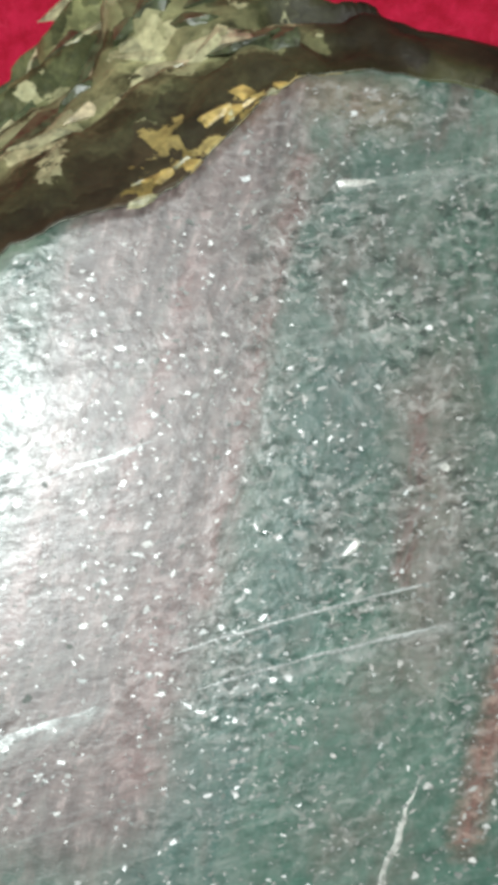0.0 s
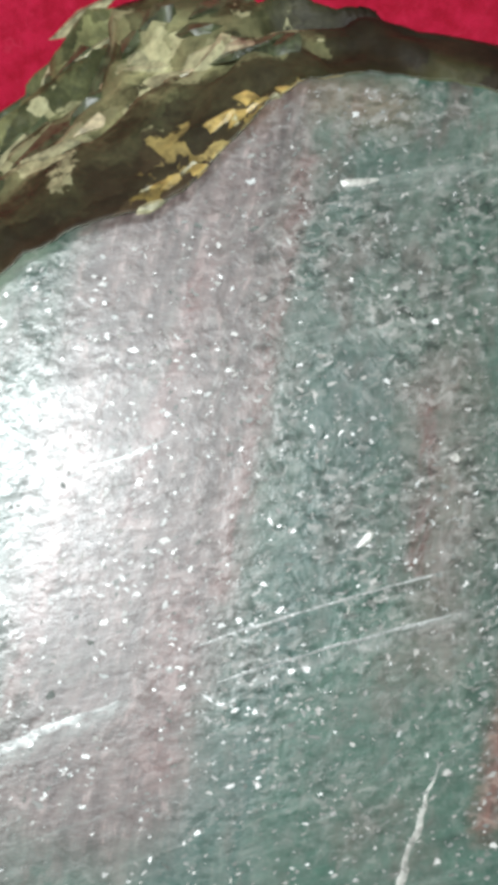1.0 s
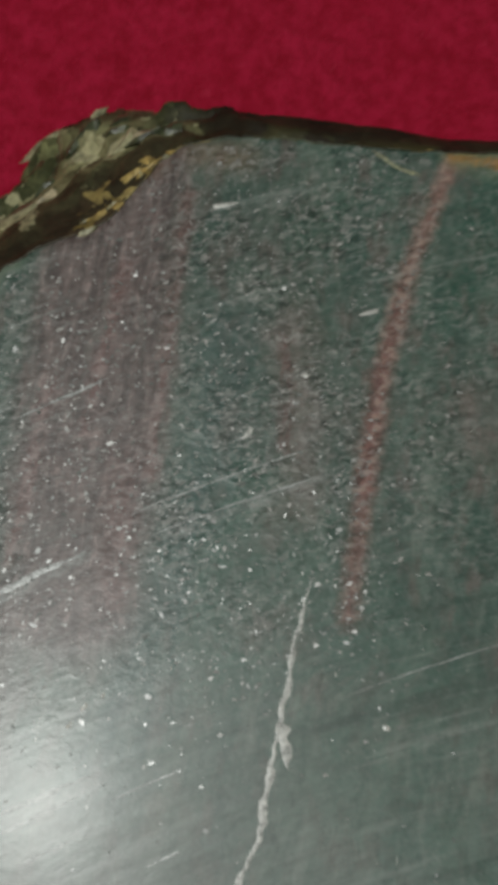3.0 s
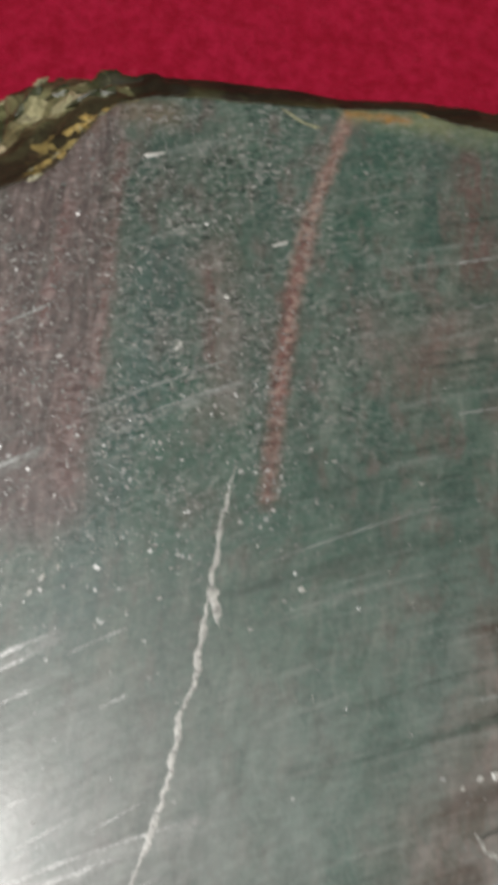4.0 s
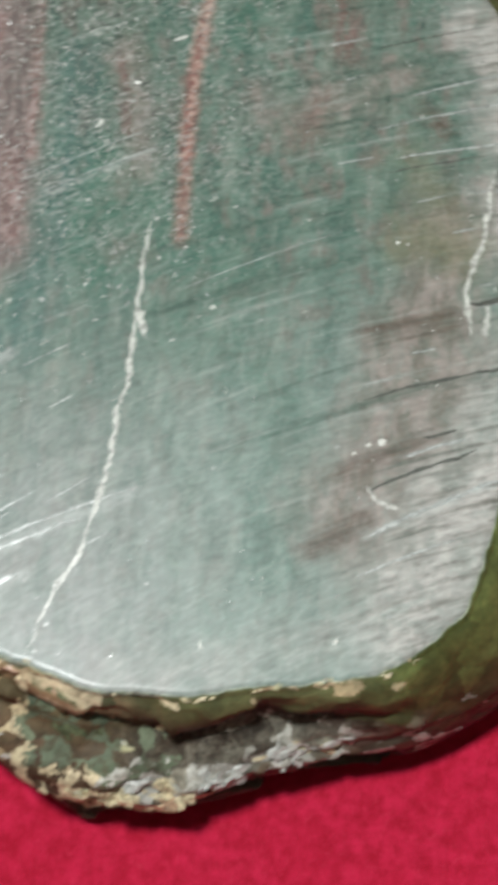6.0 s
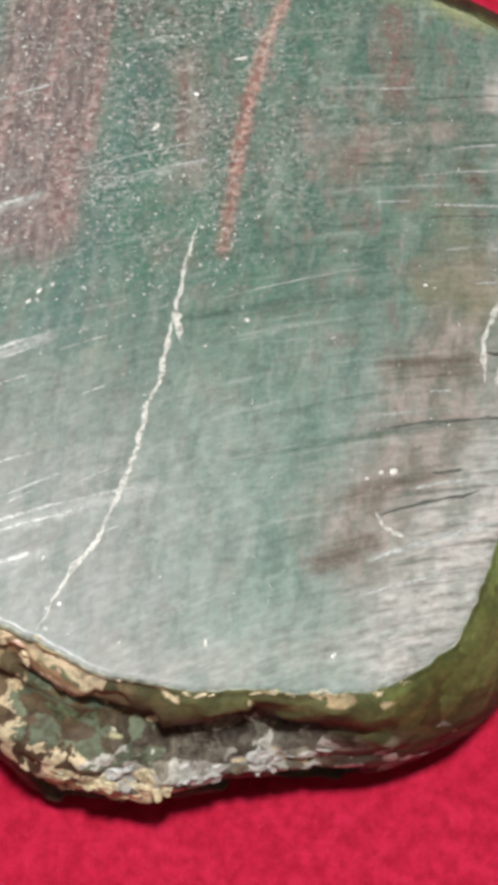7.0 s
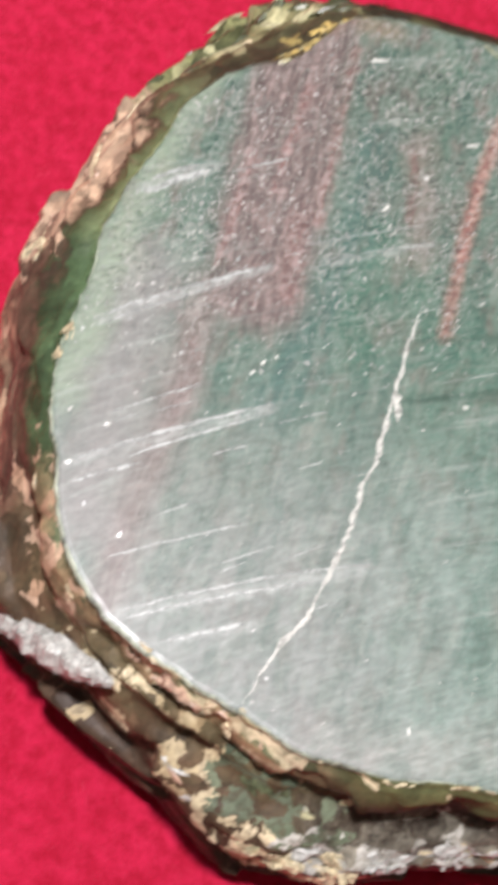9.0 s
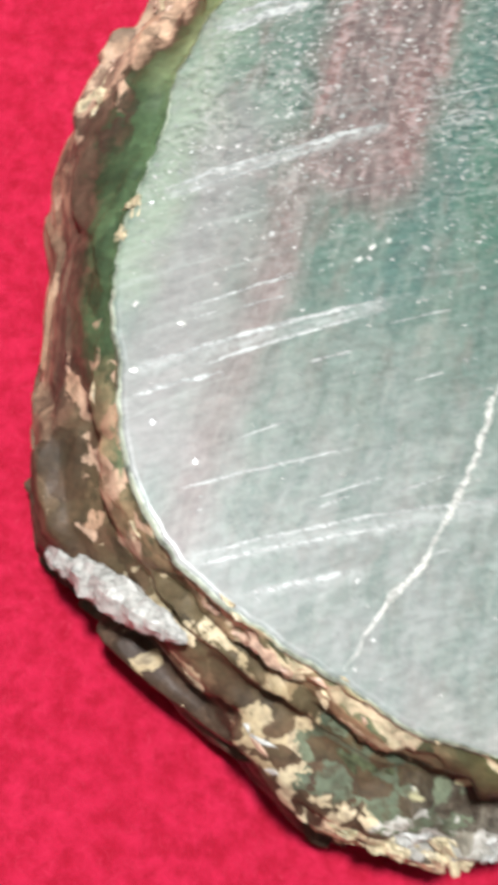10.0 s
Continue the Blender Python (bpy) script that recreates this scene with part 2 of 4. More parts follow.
    lines = n.m("MULTIPLY", lines, n.step(grain, 0.3, 0.6, 0.4, 1.0))
    col = n.mix(n.m("MULTIPLY", lines, n.m("ADD", 0.42, n.m("MULTIPLY", flank, 0.3))), col, (0.27, 0.305, 0.28))
    dark_lines = n.m("MULTIPLY", n.step(saw, 0.46, 0.34), n.step(saw_wide, 0.56, 0.42))
    col = n.mix(n.m("MULTIPLY", dark_lines, n.step(n.v("DOT_PRODUCT", p, (1, 0.2, 0)), -1.5, 2.5, 0.15, 0.55)), col, (0.020, 0.050, 0.036))
    deep = zone((-0.3, -0.85, 3.8, 0.45, 0.02, 0.16), (0.8, -3.35, 4.4, -2.25, 0.02, 0.14), (4.4, -2.25, 6.5, -1.75, 0.02, 0.10), (2.2, 3.75, 5.7, 4.6, 0.02, 0.14), (3.9, 3.5, 6.2, 4.1, 0.0, 0.10), (-0.2, 0.4, 3.6, 1.5, 0.0, 0.10), at=q2)
    col = lay(deep, 0.60, col, (0.024, 0.062, 0.044), n.step(saw, 0.64, 0.44, 0.3, 1.0))
    col = n.mix(n.m("MULTIPLY", flank, n.step(fine, 0.50, 0.66, 0.0, 0.5)), col, (0.42, 0.41, 0.385))
    col = n.mix(n.m("MULTIPLY", flank, n.step(fine, 0.47, 0.33, 0.0, 0.6)), col, (0.105, 0.098, 0.082))
    col = n.mix(n.m("MULTIPLY", flank, n.step(saw, 0.50, 0.36, 0.0, 0.5)), col, (0.105, 0.098, 0.080))
    gain = n.m("MULTIPLY", n.step(weave, 0.34, 0.66, 0.88, 1.12), n.step(fine, 0.32, 0.68, 0.92, 1.08))
    col = n.mix(1.0, col, n.node("ShaderNodeCombineXYZ", i0=gain, i1=gain, i2=gain), "MULTIPLY")
    # broken grain, densest towards the far edge
    turned = n.node("ShaderNodeVectorRotate", Vector=q2, Angle=radians(-22.0))
    turned = n.v("MULTIPLY", turned, (0.75, 1.3, 1))
    worm = n.noise(turned, 7.0, 3, 0.6)
    worm2 = n.noise(n.v("ADD", turned, (9.0, 4.0, 0.0)), 11.0, 2, 0.55)
    many = n.m("MULTIPLY", n.step(n.noise(q, 1.1, 4, 0.65), 0.36, 0.62, 0.15, 1.0), n.m("MULTIPLY", n.step(n.v("DOT_PRODUCT", p, (-0.20, 0.9, 0)), -1.0, 2.4, 0.05, 1.0), n.step(n.v("DOT_PRODUCT", p, (1, 0, 0)), 3.6, 0.2, 0.35, 1.0)))
    many = n.m("MULTIPLY", many, n.m("SUBTRACT", 1.0, n.m("MULTIPLY", mauve, 0.55)))
    coarse = zone((-2.5, 5.1, -0.6, 5.6, 0.35, 0.6), (-0.6, 3.9, -0.4, 2.9, 0.1, 0.5, 0.6))
    light = n.step(worm, 0.525, 0.575)
    small = n.step(worm2, 0.555, 0.60)
    mottle = n.m("MULTIPLY", n.m("MAXIMUM", n.m("MULTIPLY", light, n.step(worm2, 0.40, 0.60, 0.35, 1.0)), small), many)
    pit = n.m("MULTIPLY", n.m("MAXIMUM", n.step(worm, 0.45, 0.39), n.m("MULTIPLY", n.step(worm2, 0.43, 0.36), 0.8)), many)
    shade = n.noise(p, 2.6, 3, 0.6)
    col = n.mix(n.m("MULTIPLY", mottle, n.m("ADD", n.step(shade, 0.35, 0.65, 0.30, 0.68), n.m("MULTIPLY", coarse, 0.22))), col, n.mix(n.step(worm2, 0.5, 0.66), (0.25, 0.262, 0.242), (0.40, 0.395, 0.372)))
    col = n.mix(n.m("MULTIPLY", pit, n.m("ADD", 0.46, n.m("MULTIPLY", coarse, 0.4))), col, (0.016, 0.024, 0.021))
    col = n.mix(n.m("MULTIPLY", vein, n.step(worm, 0.52, 0.62, 0.0, 0.55)), col, (0.42, 0.31, 0.25))
    dash = n.m("MULTIPLY", n.m("MAXIMUM", n.m("MULTIPLY", mauve, n.step(fibre3, 0.54, 0.62)), n.m("MULTIPLY", soft_red, mauve)), n.step(worm, 0.49, 0.58))
    col = n.mix(n.m("MULTIPLY", dash, 0.55), col, (0.38, 0.30, 0.285))
    col = n.mix(n.step(grain, 0.42, 0.75, 0.0, 0.4), col, n.mix(0.5, col, (0.28, 0.30, 0.28)))
    col = n.mix(n.step(grain, 0.45, 0.25, 0.0, 0.5), col, n.mix(0.5, col, (0.02, 0.03, 0.025)))
    # the far part is less well polished than the near one
    polish = n.step(n.v("DOT_PRODUCT", p, (-0.1, 1, 0)), -3.0, 1.5, 0.12, 0.085)
    rough = n.m("ADD", n.step(saw, 0.3, 0.7, 0.245, 0.295), polish)
    block = n.cells(turned, 9.0, feature="F2")
    h = n.m("ADD", n.m("MULTIPLY", worm, n.m("ADD", 0.25, many)), n.m("MULTIPLY", saw, 0.18))
    h = n.m("ADD", h, n.m("MULTIPLY", n.m("MULTIPLY", block, many), 0.55))
    h = n.m("ADD", h, n.m("MULTIPLY", fine, n.m("ADD", 0.05, n.m("MULTIPLY", flank, 1.0))))
    n.put(n.bsdf.inputs["Coat Normal"], n.bump(h, 0.06, 0.0005))
    return n.done(col, rough, n.bump(h, 0.12, 0.0005), Specular_IOR_Level=n.m("SUBTRACT", 0.35, n.m("MULTIPLY", pit, 0.24)), Coat_Weight=n.m("SUBTRACT", 0.09, n.m("MULTIPLY", pit, 0.08)), Coat_Roughness=0.17)


def grain_material():
    """Small crystals in the cut: each its own grey, from stone colour to white."""
    n = Net("grain_crystal")
    geo = n.t.nodes.new("ShaderNodeNewGeometry")
    f = geo.outputs["Random Per Island"]
    col = n.mix(n.step(f, 0.0, 0.55), (0.14, 0.162, 0.148), (0.25, 0.26, 0.245))
    col = n.mix(n.step(f, 0.55, 0.9), col, (0.43, 0.43, 0.405))
    k = n.step(n.noise(n.position(), 26.0, 3, 0.7), 0.3, 0.7, 0.7, 1.25)
    col = n.mix(1.0, col, n.node("ShaderNodeCombineXYZ", i0=k, i1=k, i2=k), "MULTIPLY")
    return n.done(col, n.step(k, 0.7, 1.25, 0.36, 0.26), Specular_IOR_Level=0.65)


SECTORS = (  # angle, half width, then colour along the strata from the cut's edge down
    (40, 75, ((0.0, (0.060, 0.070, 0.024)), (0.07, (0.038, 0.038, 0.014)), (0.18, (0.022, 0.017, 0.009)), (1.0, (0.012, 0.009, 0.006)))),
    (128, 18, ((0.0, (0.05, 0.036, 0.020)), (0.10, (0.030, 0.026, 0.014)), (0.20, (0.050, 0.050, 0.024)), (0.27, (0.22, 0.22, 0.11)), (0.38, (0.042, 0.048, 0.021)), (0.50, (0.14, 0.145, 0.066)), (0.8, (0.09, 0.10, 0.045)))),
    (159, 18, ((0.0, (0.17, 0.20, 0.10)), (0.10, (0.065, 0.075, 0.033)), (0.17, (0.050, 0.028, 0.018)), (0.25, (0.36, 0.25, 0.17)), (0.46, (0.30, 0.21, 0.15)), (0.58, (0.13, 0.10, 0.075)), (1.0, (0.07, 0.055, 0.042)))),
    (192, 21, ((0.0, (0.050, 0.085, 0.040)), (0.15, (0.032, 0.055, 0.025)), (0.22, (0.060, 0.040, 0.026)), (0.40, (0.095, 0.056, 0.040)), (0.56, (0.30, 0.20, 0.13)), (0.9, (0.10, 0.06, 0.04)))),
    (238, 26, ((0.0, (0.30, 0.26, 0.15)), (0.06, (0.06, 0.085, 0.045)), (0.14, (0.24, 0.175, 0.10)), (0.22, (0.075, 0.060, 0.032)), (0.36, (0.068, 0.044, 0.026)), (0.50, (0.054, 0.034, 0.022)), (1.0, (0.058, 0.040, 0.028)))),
    # near-black stop at 0.28: shade of the undercut, put into the colour
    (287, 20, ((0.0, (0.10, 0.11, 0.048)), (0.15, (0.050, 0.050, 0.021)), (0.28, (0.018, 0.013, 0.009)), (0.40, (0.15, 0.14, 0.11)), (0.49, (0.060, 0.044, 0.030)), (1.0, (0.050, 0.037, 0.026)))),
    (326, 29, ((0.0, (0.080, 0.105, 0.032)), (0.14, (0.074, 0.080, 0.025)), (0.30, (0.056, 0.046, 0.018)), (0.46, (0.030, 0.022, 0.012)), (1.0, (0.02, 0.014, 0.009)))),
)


CREAMS, ROSES, GREENS = ((0.36, 0.29, 0.17), (0.54, 0.47, 0.32)), ((0.30, 0.19, 0.12), (0.48, 0.35, 0.25)), ((0.13, 0.13, 0.06), (0.42, 0.41, 0.24))
GOLDS, GREYS, JADES = ((0.20, 0.15, 0.045), (0.44, 0.36, 0.14)), ((0.24, 0.24, 0.21), (0.46, 0.45, 0.41)), ((0.055, 0.075, 0.048), (0.12, 0.145, 0.095))
PIECES = (  # angle, half width, strata from and to, share of the pieces that are light, colours
    (121, 15, 0.19, 0.36, 0.38, *GREENS), (123, 14, 0.38, 0.66, 0.22, *GREENS), (114, 8, 0.0, 0.06, 1.0, *GOLDS),
    (157, 18, 0.24, 0.52, 0.60, *ROSES), (157, 18, 0.53, 0.70, 0.35, *ROSES), (191, 14, 0.50, 0.68, 0.30, *ROSES), (217, 11, 0.06, 0.30, 0.25, *ROSES),
    (247, 15, 0.02, 0.19, 0.52, *CREAMS), (241, 17, 0.25, 0.58, 0.22, *CREAMS), (262, 7, 0.22, 0.36, 0.45, *JADES), (266, 8, 0.38, 0.60, 0.65, *CREAMS),
    (278, 13, 0.35, 0.47, 0.55, *GREYS), (294, 12, 0.40, 0.60, 0.22, *GREYS), (284, 24, 0.0, 0.07, 0.30, *CREAMS), (344, 4, 0.02, 0.14, 0.28, *GOLDS), (73, 12, 0.0, 0.07, 0.30, *GOLDS))


def rind_material():
    n = Net("stone_rind")
    p = n.position()
    warp = n.scale(n.v("SUBTRACT", n.noise(p, 1.6, 4, 0.65, out=1), (0.5, 0.5, 0.5)), 0.55)
    q = n.v("ADD", p, warp)
    flat = n.v("NORMALIZE", n.v("MULTIPLY", n.v("ADD", p, n.scale(warp, 2.5)), (1, 1, 0)))
    strata = n.t.nodes.new("ShaderNodeAttribute")
    strata.attribute_name = "strata"
    mott = n.noise(q, 3.2, 4, 0.65)
    pick = n.cells(n.v("MULTIPLY", q, (1, 1, 1.6)), 1.6, out=1)
    cell_r = n.node("ShaderNodeSeparateColor", Color=pick)
    cell_g = n.node("ShaderNodeSeparateColor", out=1, Color=pick)
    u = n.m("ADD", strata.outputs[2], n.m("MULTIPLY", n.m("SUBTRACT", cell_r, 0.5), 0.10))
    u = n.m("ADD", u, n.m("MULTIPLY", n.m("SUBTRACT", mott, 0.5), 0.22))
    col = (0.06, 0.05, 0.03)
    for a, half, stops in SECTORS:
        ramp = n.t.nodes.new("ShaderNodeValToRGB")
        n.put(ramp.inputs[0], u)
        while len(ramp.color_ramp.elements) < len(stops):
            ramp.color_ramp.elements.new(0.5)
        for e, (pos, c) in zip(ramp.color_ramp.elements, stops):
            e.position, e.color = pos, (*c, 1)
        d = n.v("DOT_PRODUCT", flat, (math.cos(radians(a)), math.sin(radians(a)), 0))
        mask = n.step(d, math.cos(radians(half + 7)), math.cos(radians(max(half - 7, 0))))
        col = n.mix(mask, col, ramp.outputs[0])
    # flush pieces of lighter crystal, long with the strata
    wob = n.v("ADD", n.v("MULTIPLY", n.v("ADD", p, n.scale(warp, 0.8)), (1, 1, 1.7)), n.scale(n.v("SUBTRACT", n.noise(p, 7.0, 3, 0.6, out=1), (0.5, 0.5, 0.5)), 0.08))
    shard, near = n.cells(wob, 2.5, out=1), n.cells(wob, 2.5)
    draw = n.node("ShaderNodeSeparateColor", Color=shard)
    tone = n.node("ShaderNodeSeparateColor", out=2, Color=shard)
    lit, shard_col = None, (0.4, 0.35, 0.25)
    for a, half, u0, u1, share, ca, cb in PIECES:
        d = n.v("DOT_PRODUCT", flat, (math.cos(radians(a)), math.sin(radians(a)), 0))
        mask = n.step(d, math.cos(radians(half + 4)), math.cos(radians(max(half - 4, 0))))
        mask = n.m("MULTIPLY", mask, n.m("MULTIPLY", n.step(u, u0 - 0.03, u0 + 0.02), n.step(u, u1 + 0.03, u1 - 0.02)))
        on = n.m("LESS_THAN", draw, n.m("MULTIPLY", mask, share))
        shard_col = n.mix(on, shard_col, n.mix(tone, ca, cb))
        lit = on if lit is None else n.m("MAXIMUM", lit, on)
    # each broken piece a little lighter or darker, some of them cream
    gain = n.m("MULTIPLY", n.step(cell_g, 0.0, 1.0, 0.75, 1.3), n.step(mott, 0.3, 0.7, 0.75, 1.25))
    col = n.mix(1.0, col, n.node("ShaderNodeCombineXYZ", i0=gain, i1=gain, i2=gain), "MULTIPLY")
    col = n.mix(n.m("MULTIPLY", lit, n.step(n.noise(q, 5.0, 3, 0.7), 0.32, 0.56, 0.35, 0.95)), col, shard_col)
    grit = n.noise(p, 9.0, 5, 0.75)
    k2 = n.m("MULTIPLY", n.step(grit, 0.3, 0.72, 0.88, 1.3), n.step(n.noise(q, 1.2, 3, 0.6), 0.3, 0.7, 0.75, 1.25))
    col = n.mix(1.0, col, n.node("ShaderNodeCombineXYZ", i0=k2, i1=k2, i2=k2), "MULTIPLY")
    h = n.m("ADD", n.noise(q, 5.0, 5, 0.7), n.m("MULTIPLY", grit, 0.5))
    h = n.m("ADD", h, n.m("MULTIPLY", n.m("SUBTRACT", 0.6, near), n.m("ADD", 0.5, lit)))
    rough = n.step(mott, 0.3, 0.7, 0.62, 0.42)
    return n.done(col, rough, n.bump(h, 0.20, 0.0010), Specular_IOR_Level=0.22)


def cloth_material():
    n = Net("crimson_felt")
    p = n.position()
    fine = n.noise(p, 14.0, 4, 0.7)
    tuft = n.noise(p, 3.2, 5, 0.68)
    wide = n.noise(p, 0.5, 3, 0.5)
    col = n.mix(n.step(tuft, 0.3, 0.72), (0.27, 0.004, 0.019), (0.43, 0.012, 0.048))
    col = n.mix(n.step(wide, 0.3, 0.7, 0.0, 0.3), col, (0.32, 0.004, 0.022))
    col = n.mix(n.step(fine, 0.55, 0.8, 0.0, 0.35), col, (0.55, 0.032, 0.085))
    # short matted fibres, lying in three ways
    hair = None
    for turn in (35.0, -48.0, 82.0):
        lay = n.node("ShaderNodeVectorRotate", Vector=n.v("ADD", p, n.scale(n.noise(p, 2.0, 2, 0.5, out=1), 0.6)), Angle=radians(turn))
        one = n.noise(n.v("MULTIPLY", lay, (3.5, 26.0, 1)), 1.0, 2, 0.5)
        hair = one if hair is None else n.m("MAXIMUM", hair, one)
    col = n.mix(n.step(hair, 0.60, 0.80, 0.0, 0.22), col, (0.56, 0.05, 0.10))
    h = n.m("ADD", n.m("MULTIPLY", tuft, 1.0), n.m("MULTIPLY", fine, 0.3))
    h = n.m("ADD", h, n.m("MULTIPLY", hair, 0.3))
    return n.done(col, 0.95, n.bump(h, 0.4, 0.0015), Sheen_Weight=0.25, Sheen_Roughness=0.5,
                  Sheen_Tint=(1.0, 0.25, 0.35, 1), Specular_IOR_Level=0.15)


def plain_material(name, color, rough=0.7, grain=6.0, vary=0.25, bump=0.3, gloss=0.5):
    n = Net(name)
    p = n.position()
    a = n.noise(p, grain, 4, 0.65)
    b = n.noise(p, grain * 0.2, 2, 0.5)
    k = n.m("ADD", n.step(a, 0.3, 0.7, 1 - vary, 1 + vary), n.step(b, 0.3, 0.7, -vary * 0.5, vary * 0.5))
    col = n.mix(1.0, color, n.node("ShaderNodeCombineXYZ", i0=k, i1=k, i2=k), "MULTIPLY")
    return n.done(col, rough, n.bump(a, bump, 0.0006), Specular_IOR_Level=gloss)


def broken_line_material(name, color, rough, lo, hi, scale):
    """A pale line worn away in places, so that the stone shows through."""
    n = Net(name)
    p = n.position()
    lay = n.v("MULTIPLY", n.node("ShaderNodeVectorRotate", Vector=p, Angle=radians(-27.0)), (0.35, 1.6, 1))
    a = n.noise(lay, scale, 4, 0.7)
    b = n.noise(p, scale * 2.2, 3, 0.7)
    cover = n.m("MULTIPLY", n.step(a, 0.36, 0.62, lo, hi), n.step(b, 0.3, 0.55, 0.55, 1.0))
    k = n.step(b, 0.3, 0.7, 0.8, 1.2)
    col = n.mix(1.0, color, n.node("ShaderNodeCombineXYZ", i0=k, i1=k, i2=k), "MULTIPLY")
    return n.done(col, rough, n.bump(b, 0.1, 0.0005), Alpha=cover, Specular_IOR_Level=0.7)


FACE, GRAIN, RIND, CLOTH = face_material(), grain_material(), rind_material(), cloth_material()
VEIN = plain_material("white_calcite", (0.50, 0.51, 0.47), 0.33, 22.0, 0.35, 0.08, 0.75)
BEVEL = plain_material("worn_edge", (0.24, 0.27, 0.21), 0.35, 5.0, 0.5)
SCAR = broken_line_material("bruised_scratch", (0.36, 0.385, 0.37), 0.32, 0.45, 1.0, 5.0)
VEIN_LINE = broken_line_material("calcite_line", (0.46, 0.47, 0.43), 0.34, 0.75, 1.0, 6.0)
OLIVE_PALE = plain_material("pale_olive", (0.24, 0.25, 0.15), 0.45, 14.0, 0.4)
GROOVE = plain_material("dark_groove", (0.035, 0.04, 0.03), 0.5, 20.0, 0.4)
CREAM = plain_material("cream_crystal", (0.46, 0.40, 0.26), 0.42, 9.0, 0.45)
ROSE = plain_material("rosy_crystal", (0.42, 0.29, 0.21), 0.35, 9.0, 0.35)
GREY = plain_material("grey_quartz", (0.35, 0.355, 0.33), 0.4, 10.0, 0.35)
CREAM_GREEN = plain_material("cream_green_crystal", (0.32, 0.31, 0.185), 0.36, 8.0, 0.5)
GOLD = plain_material("golden_crystal", (0.40, 0.30, 0.10), 0.32, 9.0, 0.5)
OLIVE = plain_material("olive_crystal", (0.065, 0.078, 0.040), 0.30, 8.0, 0.5)
PLASTER = plain_material("wall_plaster", (0.62, 0.60, 0.56), 0.9, 0.8, 0.04)
WOOD = plain_material("floor_board", (0.22, 0.14, 0.08), 0.6, 0.5, 0.2)


def link(name, bm, material, parent=None, label="", smooth=False):
    """One mesh object out of a bmesh, under a thing or part if one is given."""
    me = bpy.data.meshes.new(name)
    bm.to_mesh(me)
    bm.free()
    me.materials.append(material)
    if smooth:
        me.polygons.foreach_set("use_smooth", [True] * len(me.polygons))
    ob = new(name, me)
    ob.parent = parent
    return tagged(ob, label) if label else ob


def part(name, bm, material, parent, label="", smooth=False):
    return link(name, bm, material, parent, label, smooth)


# ---- the room ----
def slab(name, lo, hi, material):
    bm = bmesh.new()
    bmesh.ops.create_cube(bm, size=1.0)
    for v in bm.verts:
        v.co = [a + (b - a) * (c + 0.5) for a, b, c in zip(lo, hi, v.co)]
    return tagged(link(name, bm, material), kind="structure")


slab("floor", (-2, -2, -0.10), (2, 2, -0.012), WOOD)
slab("ceiling", (-2, -2, 1.75), (2, 2, 1.85), PLASTER)
slab("wall_north", (-2, 2, -0.1), (2, 2.1, 1.85), PLASTER)
slab("wall_south", (-2, -2.1, -0.1), (2, -2, 1.85), PLASTER)
slab("wall_east", (2, -2.1, -0.1), (2.1, 2.1, 1.85), PLASTER)
slab("wall_west", (-2.1, -2.1, -0.1), (-2, 2.1, 1.85), PLASTER)


def felt_cloth():
    """A sheet of felt, fine in the middle where the stone lies."""
    bm = bmesh.new()
    side = sorted({round(v, 5) for v in np.r_[np.linspace(-0.13, 0.13, 150), np.linspace(-0.8, -0.13, 24), np.linspace(0.13, 0.8, 24)]})
    grid = []
    for y in side:
        row = []
        for x in side:
            k = noise.noise(Vector((x * 25, y * 25, 2.0))) * 0.0006 + noise.noise(Vector((x * 220, y * 220, 5.0))) * 0.00035
            row.append(bm.verts.new((x, y, k - 0.0006)))
        grid.append(row)
    for a, b in zip(grid, grid[1:]):
        for k in range(len(a) - 1):
            bm.faces.new((a[k], a[k + 1], b[k + 1], b[k]))
    ob = link("felt_cloth", bm, CLOTH, smooth=True)
    solid = ob.modifiers.new("thickness", "SOLIDIFY")
    solid.thickness, solid.offset = 0.002, -1
    return tagged(ob, "crimson felt cloth with a mottled short nap, under the stone", "cloth", kind="structure")


felt_cloth()

# ---- the stone: outline as radii in centimetres, every ten degrees from +x ----
CUT = [7.30, 7.50, 7.58, 7.80, 8.36, 8.65, 8.11, 7.75, 7.38, 7.26, 7.38, 7.40, 6.70, 6.80, 6.72, 6.42, 6.36, 6.32,
       6.28, 6.55, 6.82, 7.01, 7.38, 7.55, 7.45, 7.33, 7.49, 7.52, 7.54, 7.80, 8.02, 7.80, 7.21, 6.88, 6.68, 6.98]
SKIRT = [8.35, 8.65, 8.92, 9.10, 9.28, 9.50, 9.00, 8.38, 7.90, 7.86, 7.98, 8.75, 9.80, 9.00, 8.30, 7.85, 7.55, 7.72,
         7.92, 7.62, 7.85, 8.20, 8.80, 8.45, 8.56, 8.62, 9.12, 9.06, 8.76, 8.88, 9.30, 9.55, 9.40, 9.05, 8.60, 8.35]
# height of the widest girth, as a share of the stone's height
GIRTH = [0.75, 0.80, 0.82, 0.84, 0.86, 0.86, 0.86, 0.86, 0.88, 0.90, 0.86, 0.62, 0.20, 0.28, 0.45, 0.60, 0.62, 0.60,
         0.46, 0.44, 0.42, 0.40, 0.36, 0.36, 0.38, 0.38, 0.36, 0.36, 0.36, 0.34, 0.36, 0.46, 0.52, 0.58, 0.65, 0.70]


